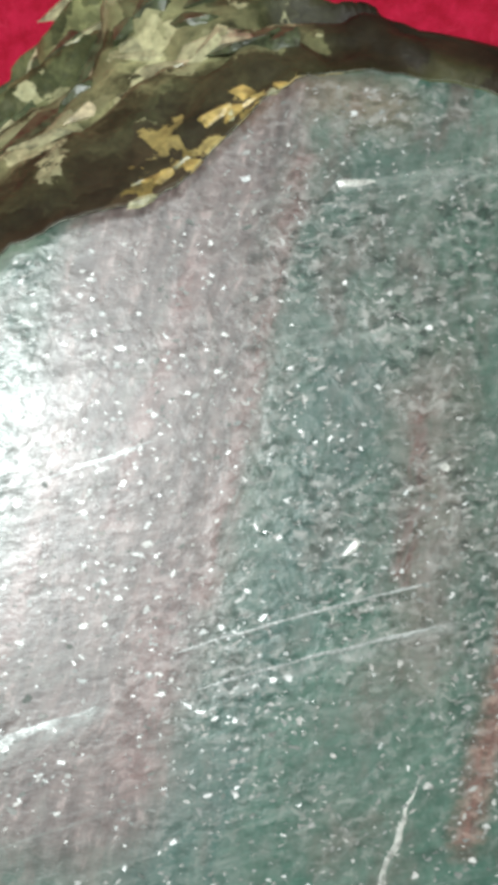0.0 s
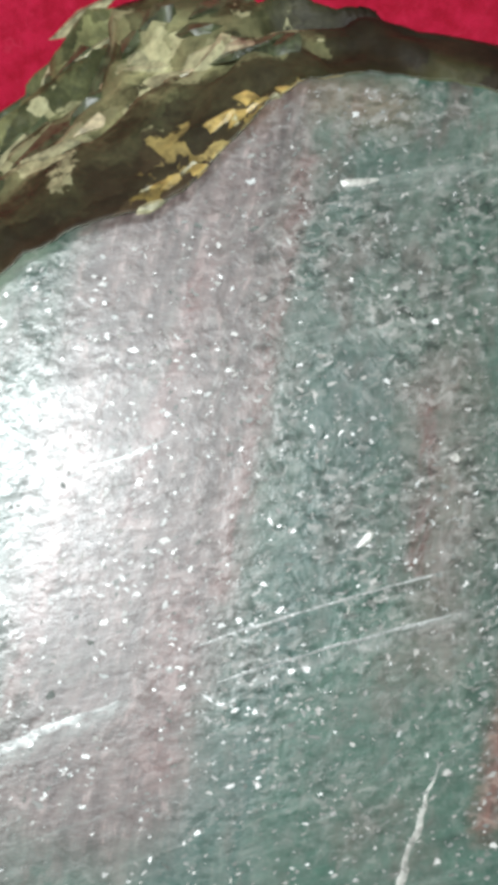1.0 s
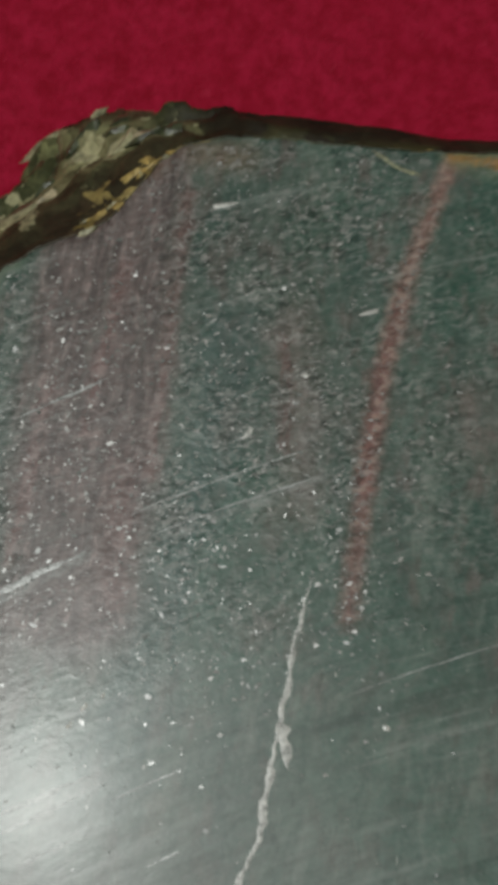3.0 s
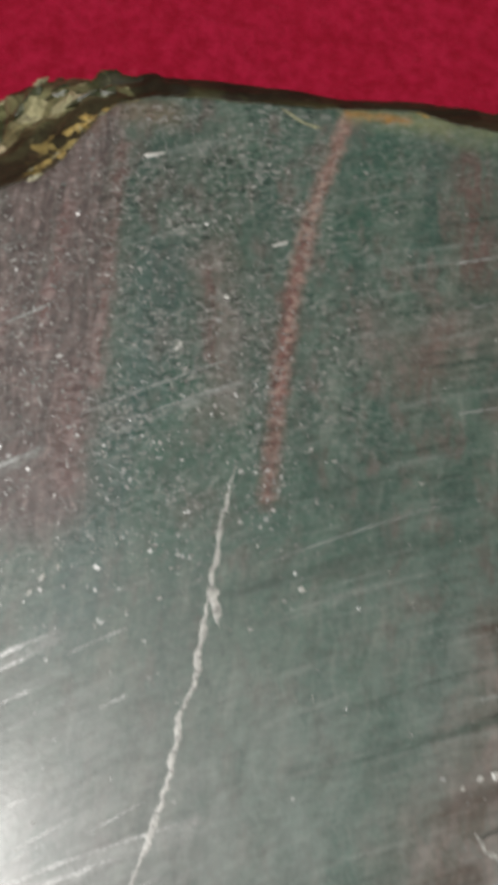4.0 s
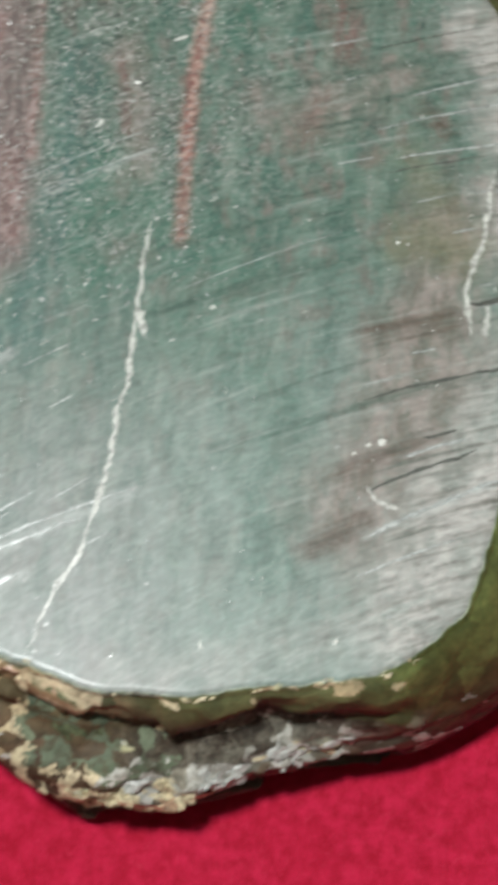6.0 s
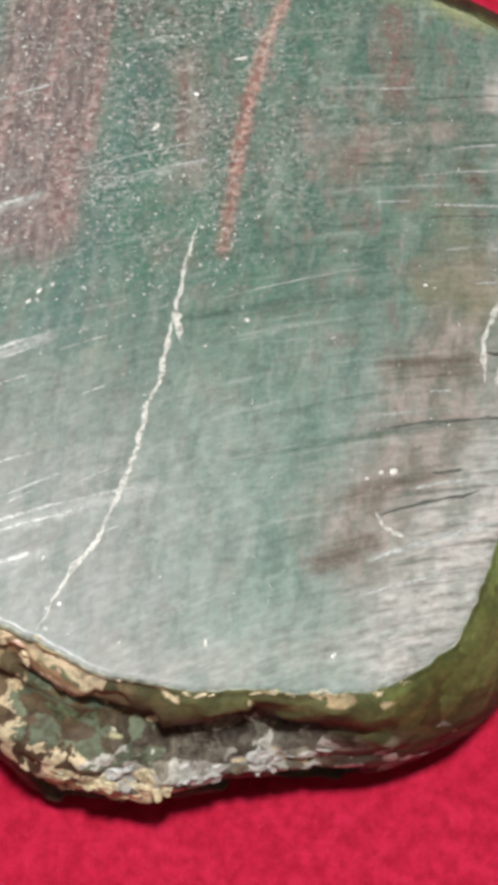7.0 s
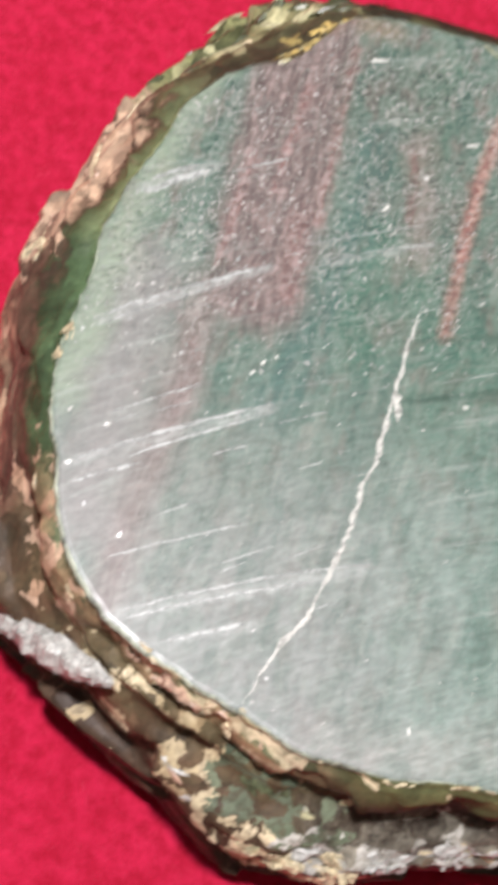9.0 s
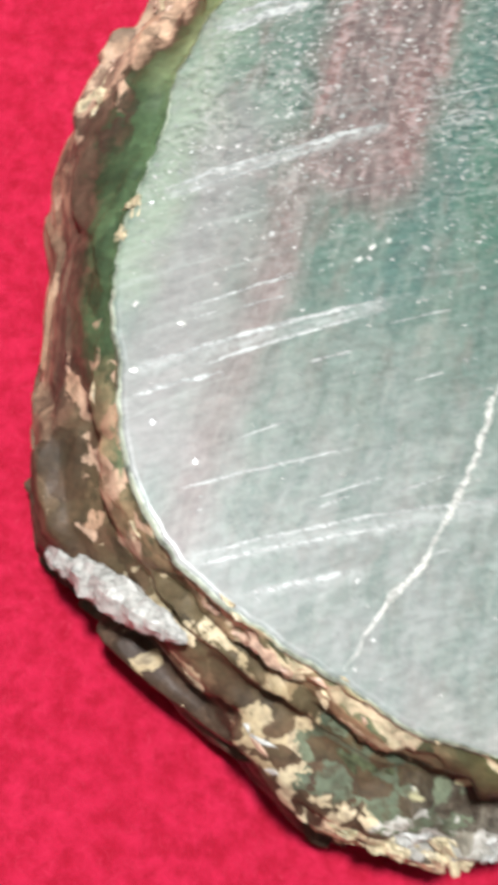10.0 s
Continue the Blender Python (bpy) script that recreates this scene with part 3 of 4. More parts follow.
def ring(radii, a):
    """Radius in metres at the angle a (degrees), smoothly between the given ones."""
    k = a / 10.0
    i = int(math.floor(k))
    f = k - i
    p0, p1, p2, p3 = (radii[(i + j) % 36] for j in (-1, 0, 1, 2))
    v = p1 + 0.5 * f * (p2 - p0 + f * (2 * p0 - 5 * p1 + 4 * p2 - p3 + f * (3 * (p1 - p2) + p3 - p0)))
    return v / 100.0


def cut_radius(a):
    c = Vector((math.cos(radians(a)), math.sin(radians(a)), 0))
    return ring(CUT, a) + 0.0007 * noise.noise(c * 9) + 0.0004 * noise.noise(c * 30) + 0.00015 * noise.noise(c * 110)


def face_relief(x, y):
    """The cut face is flat but for a broken, sunken patch at its right edge; centimetres in, metres out."""
    rr = (Vector((x, y, 0)) - SAW).length
    side = x - (5.42 + 0.27 * (y + 0.5)) + 0.12 * noise.noise(Vector((x * 2, y * 2, 0)))
    k = min(1.0, max(0.0, side / 0.12)) * min(1.0, max(0.0, (30.0 - rr) / 0.1)) * min(1.0, max(0.0, (rr - 27.6) / 0.1))
    # the saw wandered: the near part of the face rises by a millimetre
    dish = 0.000024 * max(0.0, -y) ** 2
    # and its far part is hollowed a little
    a, b = min(max(y - 1.9, 0.0), 1.2), max(y - 3.1, 0.0)
    dish += 0.00008 * a * a + 0.00018 * b - 0.00006 * min(max(y, 0.0), 1.9)
    return dish - 0.0007 * k * (1 + 0.5 * noise.noise(Vector((x * 3, y * 6, 4))))


def facet(p, size, seed):
    """Height of a broken, flat-faceted surface at p: each cell is its own tilted plane."""
    q = p / size + Vector((seed, seed * 1.7, seed * 0.6))
    dist, near = noise.voronoi(q)
    total, weight = 0.0, 0.0
    for d, c in zip(dist[:3], near[:3]):
        w = math.exp(-55.0 * (d - dist[0]))
        tilt = noise.cell_vector(c * 7.3 + Vector((3, 1, 2))) - Vector((0.5, 0.5, 0.5))
        off = noise.cell(c * 5.1 + Vector((1, 5, 9)))
        total += w * (0.6 * off + 1.5 * (q - c).dot(tilt))
        weight += w
    return total / weight


def roughness_at(a):
    """How broken the side is: the flank from 300 to 90 degrees is smoother."""
    a %= 360
    if a > 294:
        return max(0.18, 1.0 - (a - 294) / 9)
    if 166 < a < 212:
        return 0.45
    return 0.30 if a < 92 else min(1.0, 0.3 + (a - 92) / 15)


def rind_point(a, u):
    """A point of the broken side: u runs from the cut's edge (0) down to the cloth (1)."""
    g = ring(GIRTH, a) * 100
    i, f = int(a // 10), (a % 10) / 10
    r0, r1 = cut_radius(a), (SKIRT[i % 36] * (1 - f) + SKIRT[(i + 1) % 36] * f) / 100
    if u < 0.07:
        s, z = 0.06 * u / 0.07, 1.0 - 0.022 * u / 0.07
    elif u < 0.62:
        f = (u - 0.07) / 0.55
        s, z = 0.06 + 0.94 * math.sin(f * math.pi / 2) ** 0.9, 0.978 + (g - 0.978) * f ** 1.15
    else:
        f = (u - 0.62) / 0.38
        s, z = 1.0 - (0.12 if 150 < a < 296 else 0.5) * f ** 1.6, g + (-0.012 - g) * f
    d = Vector((math.cos(radians(a)), math.sin(radians(a)), 0))
    # an undercut between two ledges along the near side
    near = max(0.0, math.cos(radians((a - 270) * 1.25))) * min(1.0, max(0.0, (300 - a) / 14)) if 200 < a < 300 else 0.0
    under = near * math.exp(-((u - 0.27 - 0.03 * noise.noise(d * 5)) / 0.07) ** 2)
    p = d * (r0 + (r1 - r0) * (s - 0.30 * under)) + Vector((0, 0, (z - 0.03 * under) * T))
    p.z += face_relief(d.x * r0 * 100, d.y * r0 * 100) * max(0.0, 1 - u * 3)
    k = min(1.0, u / 0.14) * min(1.0, (1.02 - u) / 0.1) * roughness_at(a)
    flat = Vector((p.x * 0.6, p.y * 0.6, p.z * 1.3))
    h = 0.0034 * (facet(flat, 0.0125, 2.0) - 0.25) + 0.0008 * (facet(flat, 0.0050, 7.0) - 0.25) + 0.0002 * noise.noise(p * 260)
    out = (d + Vector((0, 0, 0.35))).normalized()
    return p + out * (h * k)


def stone():
    thing = new("jade_stone")
    tagged(thing, "sawn green jade boulder slice with red veins and rough rind", "stone")
    # cut face
    bm = bmesh.new()
    steps, rings = 720, 110
    centre = bm.verts.new((0, 0, T))
    loops = []
    for j in range(1, rings + 1):
        f = j / rings
        loop = []
        for i in range(steps):
            a = i * 360.0 / steps
            r = cut_radius(a) * f
            x, y = r * math.cos(radians(a)), r * math.sin(radians(a))
            loop.append(bm.verts.new((x, y, T + face_relief(x * 100, y * 100) - (0.0003 if j == rings else 0.0))))
        loops.append(loop)
    for i in range(steps):
        bm.faces.new((centre, loops[0][i], loops[0][(i + 1) % steps]))
        for a, b in zip(loops, loops[1:]):
            bm.faces.new((a[i], b[i], b[(i + 1) % steps], a[(i + 1) % steps]))
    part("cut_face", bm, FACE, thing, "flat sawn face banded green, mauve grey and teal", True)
    # rind
    bm = bmesh.new()
    rows = 90
    strata = []
    loops = []
    for j in range(rows + 1):
        u = (j / rows) ** 1.1
        strata += [u] * steps
        loop = [bm.verts.new(rind_point(i * 360.0 / steps, u) - Vector((0, 0, 0.0003 if j == 0 else 0))) for i in range(steps)]
        loops.append(loop)
    for a, b in zip(loops, loops[1:]):
        for i in range(steps):
            bm.faces.new((a[i], b[i], b[(i + 1) % steps], a[(i + 1) % steps]))
    bm.faces.new(list(reversed(loops[-1])))
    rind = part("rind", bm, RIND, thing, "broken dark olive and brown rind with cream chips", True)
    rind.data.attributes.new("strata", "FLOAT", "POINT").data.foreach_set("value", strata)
    # worn, paler bevel between face and rind
    bm = bmesh.new()
    loops = [[], [], []]
    for i in range(steps):
        a = i * 360.0 / steps
        c = Vector((math.cos(radians(a)), math.sin(radians(a)), 0))
        wide = 0.00012 + 0.0002 * max(0.0, noise.noise(c * 6)) + 0.0003 * max(0.0, math.cos(radians((a - 232) * 2.0))) * (190 < a < 275)
        thin = 0.2 if 8 < a < 165 else 1.0
        wide *= thin
        r = cut_radius(a)
        relief = face_relief(c.x * (r - wide) * 100, c.y * (r - wide) * 100)
        loops[0].append(bm.verts.new(c * (r - wide) + Vector((0, 0, T + relief + 0.00002))))
        loops[1].append(bm.verts.new(c * (r - wide * 0.3) + Vector((0, 0, T + relief - wide * 0.12 + 0.00005))))
        loops[2].append(bm.verts.new(c * (r + 0.00025 * thin) + Vector((0, 0, T + relief - 0.0006 * thin))))
    for a, b in zip(loops, loops[1:]):
        for i in range(steps):
            bm.faces.new((a[i], b[i], b[(i + 1) % steps], a[(i + 1) % steps]))
    part("bevel", bm, BEVEL, thing, "worn pale green bevelled edge", True)
    return thing


STONE = stone()


def ribbon(name, pts, width, material, label="", lift=0.00003, jag=0.5, seed=1.0, taper=True):
    """A thin raised or filled line on the cut face through points in centimetres."""
    P = [Vector((x / 100, y / 100, 0)) for x, y in pts]
    line = []
    for a, b in zip(P, P[1:]):
        k = max(2, int((b - a).length / 0.0004))
        line += [a.lerp(b, i / k) for i in range(k)]
    line.append(P[-1])
    bm = bmesh.new()
    left, right, top = [], [], []
    total = len(line) - 1
    for i, c in enumerate(line):
        d = (line[min(i + 1, total)] - line[max(i - 1, 0)]).normalized()
        s = Vector((-d.y, d.x, 0))
        wob = noise.noise(c * 900 + Vector((seed, 0, 0))) * 0.5 * width * jag + noise.noise(c * 250 + Vector((0, seed, 0))) * 0.9 * width * jag
        w = width * 0.5 * max(0.12, 1 + 1.2 * jag * noise.noise(c * 420 + Vector((0, 0, seed))) + 0.35 * jag * noise.noise(c * 1900 + Vector((seed, 0, 0))))
        if taper:
            w *= min(1.0, 0.12 + 6 * min(i, total - i) / total)
        m = c + s * wob
        m.z = face_relief(m.x * 100, m.y * 100)
        left.append(bm.verts.new(m + s * w + Vector((0, 0, T + 0.00001))))
        top.append(bm.verts.new(m + Vector((0, 0, T + lift))))
        right.append(bm.verts.new(m - s * w + Vector((0, 0, T + 0.00001))))
    for i in range(total):
        bm.faces.new((left[i], top[i], top[i + 1], left[i + 1]))
        bm.faces.new((top[i], right[i], right[i + 1], top[i + 1]))
    bmesh.ops.recalc_face_normals(bm, faces=bm.faces)
    return part(name, bm, material, STONE, label, True)


def arc(ax, ay, bx, by, k=8):
    """Points on the saw's arc from a to b."""
    a, b = Vector((ax, ay, 0)) - SAW, Vector((bx, by, 0)) - SAW
    out = []
    for i in range(k + 1):
        f = i / k
        d = a.lerp(b, f).normalized() * (a.length * (1 - f) + b.length * f)
        out.append((SAW.x + d.x, SAW.y + d.y))
    return out


ribbon("white_vein", [(-0.24, 1.09), (-0.37, 0.32), (-0.52, -0.84), (-0.61, -1.95), (-0.86, -2.78), (-0.92, -3.44),
                      (-1.12, -4.22), (-1.43, -5.15), (-1.82, -5.77), (-2.27, -6.82)], 0.00068, VEIN_LINE, "thin cream calcite vein", jag=0.9)
ribbon("white_vein", [(-0.48, -0.75), (-0.38, -1.1), (-0.36, -1.35)], 0.0014, VEIN_LINE, jag=0.8, seed=4)
ribbon("white_vein", [(6.06, 2.08), (5.7, 0.54), (5.32, -0.41), (5.38, -1.25)], 0.0008, VEIN_LINE, jag=0.9, seed=6)
ribbon("white_vein", [(5.74, -0.64), (5.63, -1.26)], 0.0008, VEIN_LINE, jag=0.9, seed=8)
for n_, (ax, ay, bx, by, w) in enumerate(((-5.98, -0.63, -3.13, 1.18, 0.55), (-5.93, -0.78, -4.0, 0.52, 0.35), (-5.9, -3.41, -2.67, -1.54, 0.45),
                                          (-5.0, -3.12, -2.9, -1.85, 0.35), (-4.56, -5.77, -0.45, -4.0, 0.35), (-4.6, -5.95, -1.4, -4.55, 0.35), (-5.73, 2.02, -4.56, 2.86, 0.9),
                                          (-5.6, 2.35, -4.75, 2.95, 0.6), (-3.78, -6.13, -2.38, -5.48, 0.5), (-5.8, -3.77, -4.68, -3.13, 0.45),
                                          (-2.33, 1.48, -0.12, 2.49, 0.22), (-2.63, 1.73, -0.38, 2.81, 0.18), (-4.2, 2.9, -3.09, 3.55, 0.25), (3.33, -4.9, 5.75, -3.88, 0.55),
                                          (3.1, -5.6, 5.0, -4.9, 0.3), (0.25, -0.38, 3.23, 0.82, 0.15), (3.9, 2.9, 6.9, 3.6, 0.25), (4.2, 2.3, 7.1, 2.75, 0.3),
                                          (4.5, 3.6, 6.7, 4.2, 0.3), (4.0, -3.5, 5.2, -3.15, 0.35), (-4.9, -4.9, -2.7, -3.8, 0.25), (-5.4, -2.4, -3.9, -1.4, 0.2))):
    ribbon("scratch", arc(ax, ay, bx, by), w * 0.0013, SCAR, "whitish saw scratch" if n_ == 0 else "", jag=0.6, seed=n_ + 11, lift=0.00002)
for n_, (ax, ay, bx, by, w) in enumerate(((3.41, -2.44, 6.7, -1.72, 0.55), (3.39, -4.1, 5.33, -3.37, 0.55), (5.9, 1.75, 7.35, 2.0, 0.5), (5.35, -0.62, 7.15, -0.5, 0.9),
                                          (4.0, 2.0, 6.0, 2.4, 0.25), (3.9, 4.6, 6.3, 5.2, 0.25), (4.4, -3.15, 5.0, -3.0, 0.5))):
    ribbon("groove", arc(ax, ay, bx, by), w * 0.001, GROOVE, "dark saw groove" if n_ == 0 else "", jag=0.7, seed=n_ + 31, lift=0.00003)
rng = random.Random(64)
for n_ in range(26):  # short fine scratches where the saw ran out
    if n_ < 14:
        x, y = rng.uniform(-5.6, -1.2), rng.uniform(-5.8, -0.9)
    else:
        x, y = rng.uniform(3.0, 6.3), rng.uniform(-5.6, 4.8)
    if math.hypot(x, y) < 6.2:
        long = rng.uniform(0.35, 1.1)
        turn = math.atan2(SAW.x - x, y - SAW.y) + rng.gauss(0, 0.03)
        ribbon("scratch", arc(x, y, x + long * math.cos(turn), y + long * math.sin(turn), 4), rng.uniform(0.00016, 0.00034), SCAR, jag=0.6, seed=90 + n_, lift=0.00002)
ribbon("white_vein", [(3.36, -4.02), (3.5, -4.25), (3.72, -4.38), (3.95, -4.42)], 0.0006, VEIN_LINE, jag=0.8, seed=9)
ribbon("pale_vein", [(0.20, 7.22), (0.50, 7.0), (0.90, 6.88)], 0.0005, OLIVE_PALE, "pale olive vein by the far edge", seed=51)


def fleck(x, y, long, wide, turn, seed):
    """A white crystal showing in the cut face."""
    rng = random.Random(seed)
    c, s = math.cos(radians(turn)), math.sin(radians(turn))
    bm = bmesh.new()
    top = T + face_relief(x, y)
    for i in range(10):
        t = i * 0.628 + rng.uniform(-0.25, 0.25)
        r = rng.uniform(0.55, 1.0)
        u, v = long * 0.5 * r * math.cos(t), wide * 0.5 * r * math.sin(t)
        bm.verts.new((x / 100 + u * c - v * s, y / 100 + u * s + v * c, top - 0.00003))
    for i in range(3):
        u, v = long * rng.uniform(-0.25, 0.25), wide * rng.uniform(-0.25, 0.25)
        bm.verts.new((x / 100 + u * c - v * s, y / 100 + u * s + v * c, top + 0.00006))
    bmesh.ops.convex_hull(bm, input=bm.verts)
    return part("crystal_fleck", bm, VEIN, STONE)


for k, (x, y, long, wide, turn) in enumerate(((-1.75, 6.19, 3.2, 0.7, 15), (-1.20, 2.96, 1.6, 0.9, 60), (-0.50, 3.83, 0.8, 0.7, 0), (0.31, 4.79, 2.6, 0.6, 20),
                                              (0.83, -0.71, 1.0, 0.8, 0), (4.17, 0.58, 0.7, 0.6, 0), (3.68, -3.23, 1.4, 1.1, 50), (3.45, -3.28, 0.9, 0.7, 20),
                                              (3.2, -3.42, 0.7, 0.6, 0), (2.73, -6.69, 1.0, 0.7, 50), (0.53, -6.73, 1.2, 0.4, 100), (-5.37, -2.58, 1.0, 0.6, 20),
                                              (-2.94, -0.77, 1.1, 0.5, 60), (-2.72, -0.6, 0.9, 0.5, 70), (-3.1, -1.0, 1.0, 0.5, 50), (-5.88, -3.42, 1.2, 0.9, 10))):
    fleck(x, y, long * 0.0018, wide * 0.0017, turn, 400 + k)
rng = random.Random(21)
for k in range(26):
    x, y = rng.uniform(-5.6, 6.0), rng.uniform(-6.3, 6.3)
    if math.hypot(x, y) < 6.1:
        fleck(x, y, rng.uniform(0.5, 1.7) * 0.001, rng.uniform(0.2, 0.38) * 0.001, rng.choice((80, 95, 72, 25)), 500 + k)


def grain_density(x, y):
    """Share of the cut face that small crystals take up at x, y (centimetres): many at the far side, few at the near one."""
    far = min(1.0, max(0.0, (-0.15 * x + 0.9 * y + 1.4) / 2.6)) * min(1.0, max(0.05, (1.8 - x) / 1.8)) * (1.0 if y < 4.5 else 0.65)
    patchy = min(1.0, max(0.12, 0.66 + 1.2 * noise.noise(Vector((x * 0.8, y * 0.8, 3.0)))))
    quiet = 0.75 if -4.3 < x < -2.3 else 1.0  # the mauve band holds fewer
    return (0.03 + 0.97 * far ** 1.3) * patchy * quiet


def crystal_grains(count, seed):
    """Thin tilted crystals lying open in the cut face, most of them long with the saw's arcs."""
    rng = random.Random(seed)
    verts, faces = [], []
    done = 0
    while done < count:
        a, f = rng.uniform(0, 360), math.sqrt(rng.random())
        r = (cut_radius(a) - 0.0012) * f
        x, y = r * math.cos(radians(a)), r * math.sin(radians(a))
        if rng.random() > grain_density(x * 100, y * 100):
            continue
        done += 1
        long = min(1.3, rng.lognormvariate(-0.60, 0.42)) * 0.001
        wide = long * rng.uniform(0.32, 0.75)
        rel = Vector((x * 100, y * 100, 0)) - SAW
        turn = math.atan2(-rel.x, rel.y) + (rng.gauss(0, 0.5) if rng.random() < 0.72 else rng.uniform(0, math.pi))
        c, s = math.cos(turn), math.sin(turn)
        tx, ty = rng.gauss(0, 0.06), rng.gauss(0, 0.06)
        top = T + face_relief(x * 100, y * 100) + 0.00002
        lift = (abs(tx) + abs(ty)) * long * 0.35
        k = rng.choice((5, 6, 7))
        first = len(verts)
        for i in range(k):
            t = (i + rng.uniform(-0.3, 0.3)) * 2 * math.pi / k
            g = rng.uniform(0.3, 1.0)
            u, v = long * 0.5 * g * math.cos(t), wide * 0.5 * g * math.sin(t)
            dx, dy = u * c - v * s, u * s + v * c
            verts.append((x + dx, y + dy, top + lift + dx * tx + dy * ty))
        for i in range(k):
            vx, vy, vz = verts[first + i]
            verts.append((x + (vx - x) * 1.12, y + (vy - y) * 1.12, top - 0.00008))
        faces.append(tuple(range(first, first + k)))
        for i in range(k):
            j = (i + 1) % k
            faces.append((first + k + i, first + k + j, first + j, first + i))
    me = bpy.data.meshes.new("crystal_grain")
    me.from_pydata(verts, [], faces)
    me.materials.append(GRAIN)
    ob = new("crystal_grain", me)
    ob.parent = STONE
    return tagged(ob, "small pale crystals strewn through the sawn face", kind="stuff")


crystal_grains(4700, 77)


def chip(a, u, long, wide, turn, material, seed, label="", lift=0.0, bold=1.0):
    """A flat broken crystal set into the rind."""
    rng = random.Random(seed)
    p = rind_point(a, u)
    da, du = rind_point(a + 1.5, u) - rind_point(a - 1.5, u), rind_point(a, min(u + 0.05, 1)) - rind_point(a, max(u - 0.05, 0))
    nrm = da.cross(-du).normalized()
    if nrm.dot(Vector((p.x, p.y, 0))) < 0:
        nrm = -nrm
    p = p + nrm * lift
    ax = da.normalized()
    ay = nrm.cross(ax)
    c, s = math.cos(radians(turn)), math.sin(radians(turn))
    ex, ey = ax * c + ay * s, ay * c - ax * s
    bm = bmesh.new()
    for i in range(6):
        t = i * math.pi / 3 + rng.uniform(-0.4, 0.4)
        r = rng.uniform(0.6, 1.0)
        bm.verts.new(p + ex * (long * 0.5 * r * math.cos(t)) + ey * (wide * 0.5 * r * math.sin(t)) + nrm * (bold * rng.uniform(-0.0007, -0.0001)))
    for i in range(3):
        bm.verts.new(p + ex * (long * 0.33 * rng.uniform(-1, 1)) + ey * (wide * 0.33 * rng.uniform(-1, 1)) + nrm * (bold * rng.uniform(0.0000, 0.0003)))
    bm.verts.new(p - nrm * (0.001 + 2 * lift))
    hull = bmesh.ops.convex_hull(bm, input=bm.verts)
    bmesh.ops.delete(bm, geom=[v for v in hull["geom_interior"] if isinstance(v, bmesh.types.BMVert)], context="VERTS")
    return part("crystal_chip", bm, material, STONE, label)


def cluster(a0, a1, u0, u1, count, size, stones, seed, lift=0.0, bold=1.0):
    """Broken crystals strewn over a stretch of the rind; size in millimetres."""
    rng = random.Random(seed)
    for k in range(count):
        long = size * rng.uniform(0.6, 1.7) * 0.001
        chip(rng.uniform(a0, a1), rng.uniform(u0, u1), long, long * rng.uniform(0.28, 0.6), rng.gauss(0, 16), rng.choice(stones), seed * 1000 + k, lift=lift, bold=bold)


cluster(110, 136, 0.20, 0.36, 26, 7.5, (CREAM_GREEN, CREAM_GREEN, CREAM, OLIVE, OLIVE), 1, 0.0003, 1.6)
cluster(112, 136, 0.34, 0.60, 28, 7.5, (OLIVE, OLIVE, CREAM_GREEN), 13, 0.0003, 1.6)
cluster(108, 123, 0.015, 0.09, 14, 3.2, (GOLD, GOLD, CREAM_GREEN), 2)
cluster(140, 176, 0.26, 0.50, 14, 4.5, (ROSE, ROSE, CREAM), 3)
cluster(206, 232, 0.04, 0.18, 4, 4.5, (CREAM, ROSE, OLIVE), 5)
cluster(226, 258, 0.26, 0.56, 6, 4.5, (CREAM, GREY, ROSE), 6)
cluster(258, 272, 0.40, 0.56, 10, 5.0, (CREAM, CREAM, CREAM_GREEN), 7)
cluster(256, 270, 0.20, 0.36, 8, 8.0, (OLIVE, OLIVE, CREAM_GREEN), 14)
cluster(233, 258, 0.05, 0.18, 9, 5.5, (CREAM, ROSE, CREAM), 15)
cluster(265, 292, 0.36, 0.46, 9, 5.5, (GREY, CREAM, GREY), 8)
cluster(284, 305, 0.40, 0.60, 4, 4.0, (GREY, OLIVE), 9)
cluster(262, 306, 0.01, 0.07, 16, 2.4, (CREAM, CREAM_GREEN), 10)
cluster(338, 348, 0.02, 0.18, 7, 3.2, (GOLD, ROSE), 11)
cluster(62, 84, 0.01, 0.08, 8, 2.2, (GOLD, CREAM_GREEN), 12)


def splinter(a, b, wide, seed):
    """A long, rough bar of quartz set into the rind between two points."""
    a, b = Vector(a), Vector(b)
    along = (b - a).normalized()
    out = Vector((a.x + b.x, a.y + b.y, 0.05)).normalized()
    out = (out - along * out.dot(along)).normalized()
    side = along.cross(out)
    bm = bmesh.new()
    rows, k = 26, 14
    loops = []
    for i in range(rows + 1):
        f = i / rows
        r = wide * 0.5 * max(0.04, math.sin(math.pi * f) ** 0.55)
        loop = []
        for j in range(k):
            t = 2 * math.pi * j / k
            c = a.lerp(b, f) + side * (r * math.cos(t)) + out * (r * 0.75 * math.sin(t))
            q = Vector((f * 9, math.cos(t) * 1.5, math.sin(t) * 1.5 + seed))
            loop.append(bm.verts.new(c + (side * math.cos(t) + out * math.sin(t)) * (0.0011 * noise.noise(q) + 0.0006 * noise.noise(q * 2.7))))
        loops.append(loop)
    for p, q in zip(loops, loops[1:]):
        for j in range(k):
            bm.faces.new((p[j], p[(j + 1) % k], q[(j + 1) % k], q[j]))
    bm.faces.new(list(reversed(loops[0])))
    bm.faces.new(loops[-1])
    bmesh.ops.recalc_face_normals(bm, faces=bm.faces)
    return part("quartz_splinter", bm, GREY, STONE, "long pale grey quartz splinter")


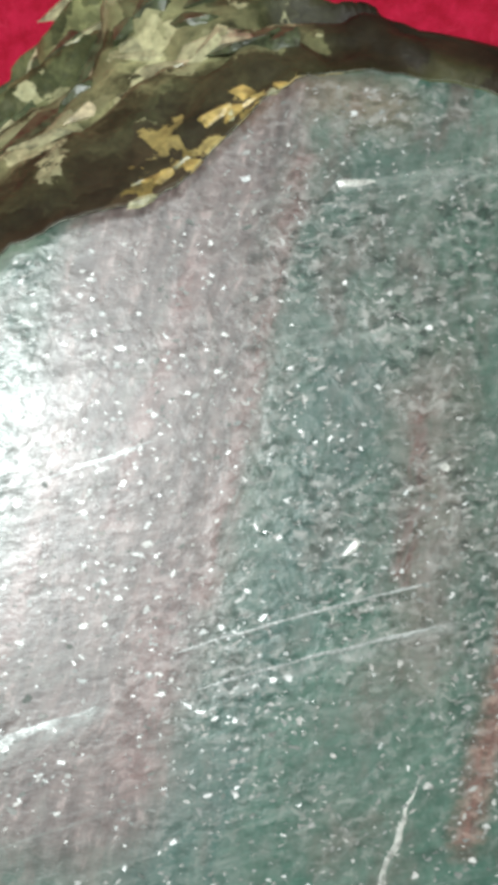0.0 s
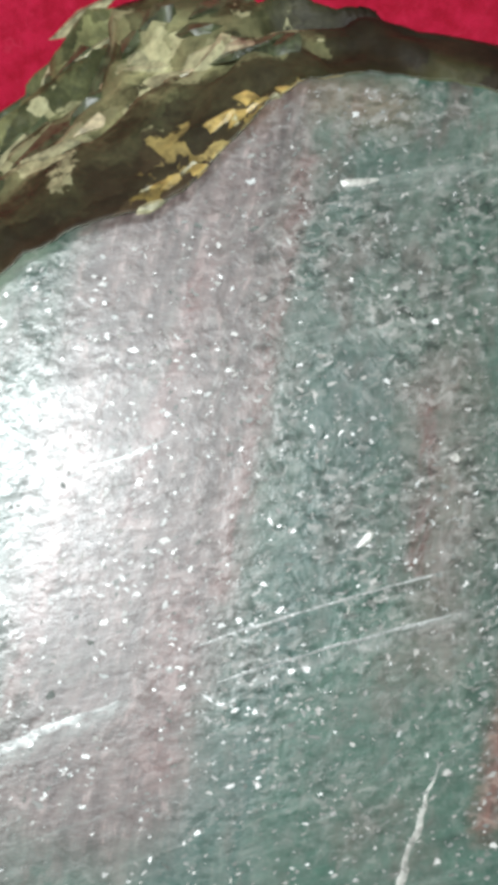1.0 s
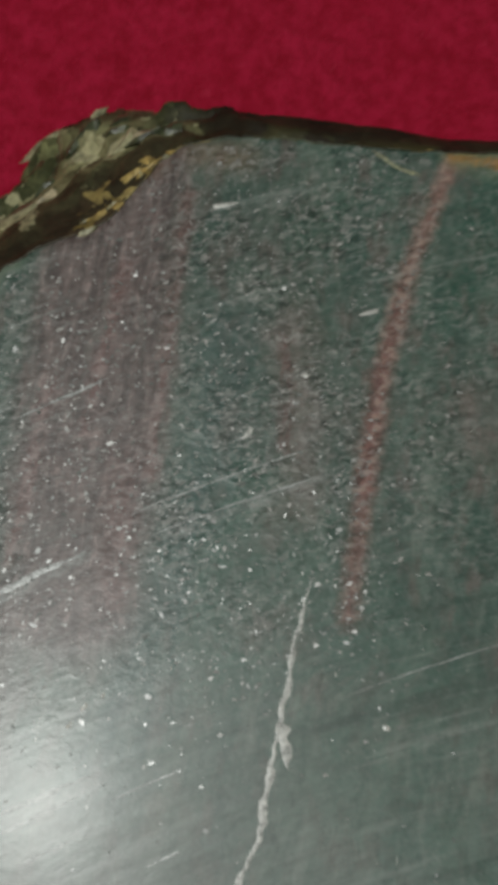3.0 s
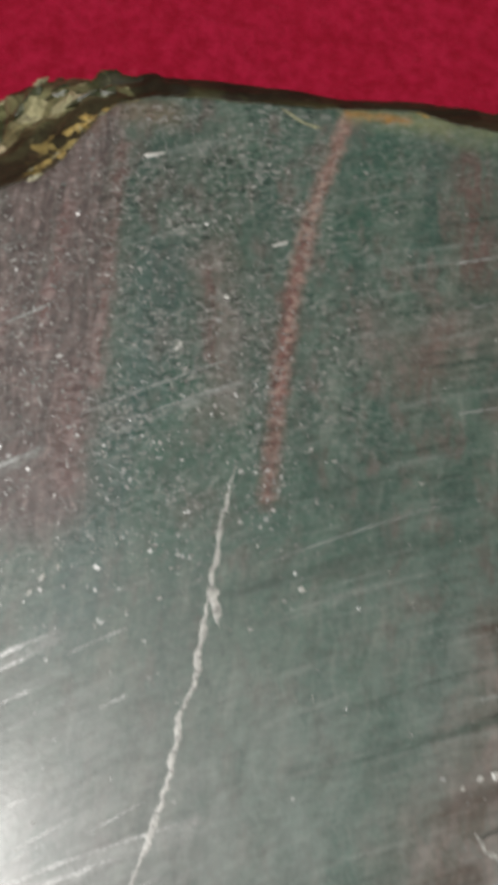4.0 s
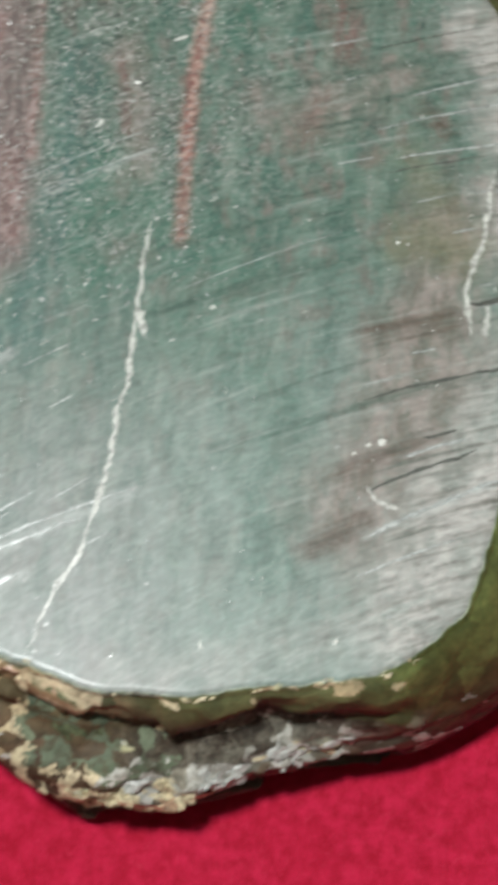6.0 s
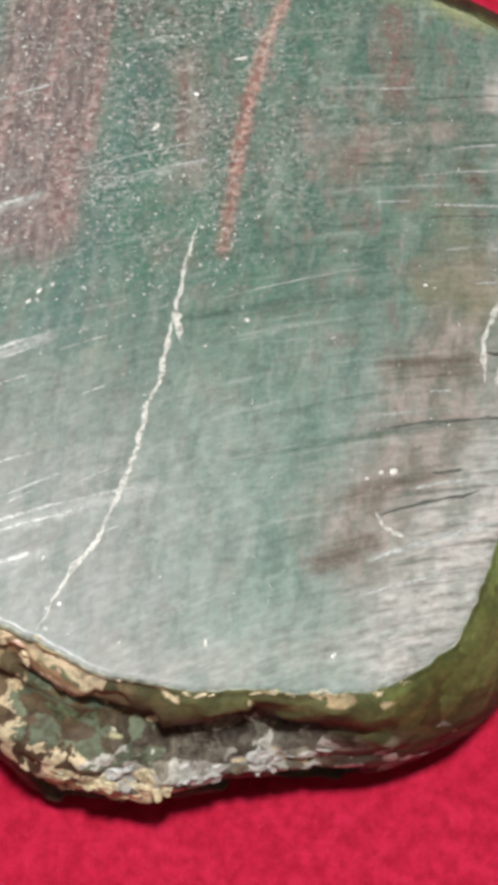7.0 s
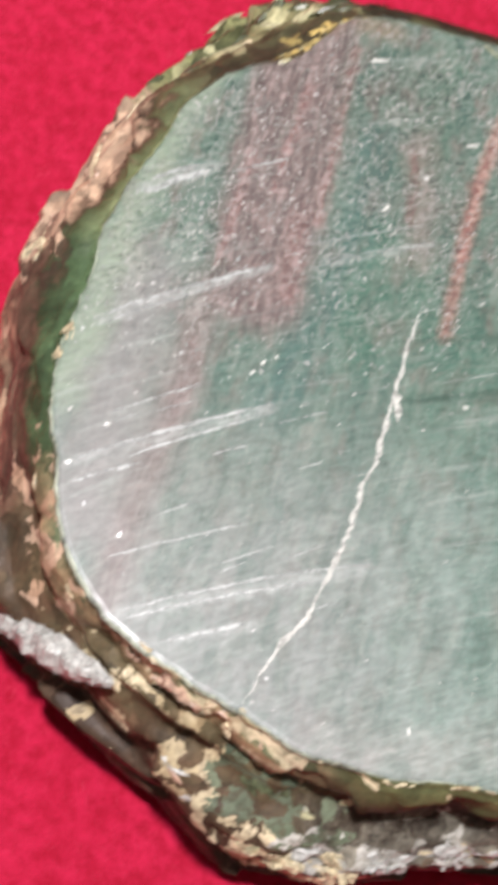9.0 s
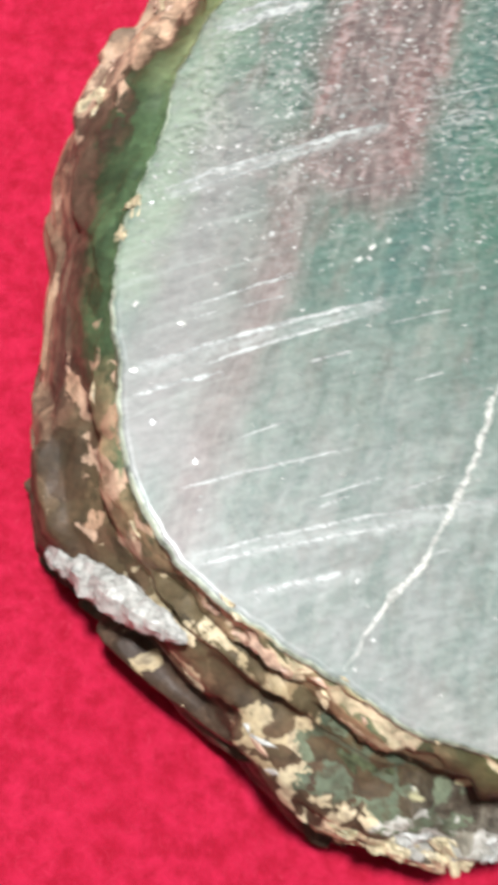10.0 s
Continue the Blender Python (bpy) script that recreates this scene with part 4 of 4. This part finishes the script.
splinter((-0.0652, -0.0575, 0.0225), (-0.0432, -0.0680, 0.038), 0.0066, 3)


def lump(a, u, long, wide, material, seed, turn=0.0):
    """A rounded, broken lump of crystal growing out of the rind; millimetres."""
    p = rind_point(a, u)
    da, du = rind_point(a + 2, u) - rind_point(a - 2, u), rind_point(a, min(u + 0.06, 1)) - rind_point(a, max(u - 0.06, 0))
    nrm = da.cross(-du).normalized()
    if nrm.dot(Vector((p.x, p.y, 0))) < 0:
        nrm = -nrm
    ax = da.normalized()
    ay = nrm.cross(ax)
    c, s = math.cos(radians(turn)), math.sin(radians(turn))
    ex, ey = ax * c + ay * s, ay * c - ax * s
    p = p - nrm * (wide * 0.00012)
    bm = bmesh.new()
    bmesh.ops.create_icosphere(bm, subdivisions=3, radius=1.0)
    for v in bm.verts:
        d = v.co.copy()
        h = 0.62 + 0.75 * facet(d, 0.75, seed * 1.3) + 0.22 * noise.noise(d * 4 + Vector((seed, 0, 0)))
        d *= max(0.4, min(1.25, h))
        v.co = p + ex * (d.x * long * 0.0005) + ey * (d.y * wide * 0.0005) + nrm * (d.z * wide * 0.00033)
    bmesh.ops.recalc_face_normals(bm, faces=bm.faces)
    return part("crystal_lump", bm, material, STONE)


def lumps(a0, a1, u0, u1, count, size, stones, seed):
    rng = random.Random(seed)
    for k in range(count):
        a = a0 + (a1 - a0) * (k + rng.uniform(0.1, 0.9)) / count
        long = size * rng.uniform(0.7, 1.4)
        lump(a, rng.uniform(u0, u1), long, long * rng.uniform(0.45, 0.75), rng.choice(stones), seed + k, rng.gauss(0, 18))


lump(189, 0.02, 5.0, 3.0, CREAM, 590)
lump(193, 0.02, 3.5, 2.0, CREAM, 591)
lump(238, 0.03, 5.0, 3.0, CREAM, 592)
lumps(261, 273, 0.42, 0.58, 8, 7.0, (CREAM, CREAM, CREAM_GREEN), 610)
lumps(266, 290, 0.37, 0.45, 7, 7.0, (GREY, GREY, CREAM), 660)
lumps(236, 254, 0.08, 0.18, 5, 6.0, (CREAM, ROSE), 700)
lumps(144, 174, 0.28, 0.46, 7, 6.0, (ROSE, ROSE, CREAM), 760)
chip(188, 0.03, 0.004, 0.0022, 0, CREAM, 302)

# ---- the lamp on the ceiling ----
lamp = new("ceiling_lamp")
tagged(lamp, "round white ceiling lamp, switched on", "lamp")
bm = bmesh.new()
bmesh.ops.create_cone(bm, cap_ends=True, segments=48, radius1=0.085, radius2=0.095, depth=0.035)
bmesh.ops.translate(bm, vec=(LAMP.x, LAMP.y, LAMP.z + 0.0325), verts=bm.verts)
part("housing", bm, PLASTER, lamp)
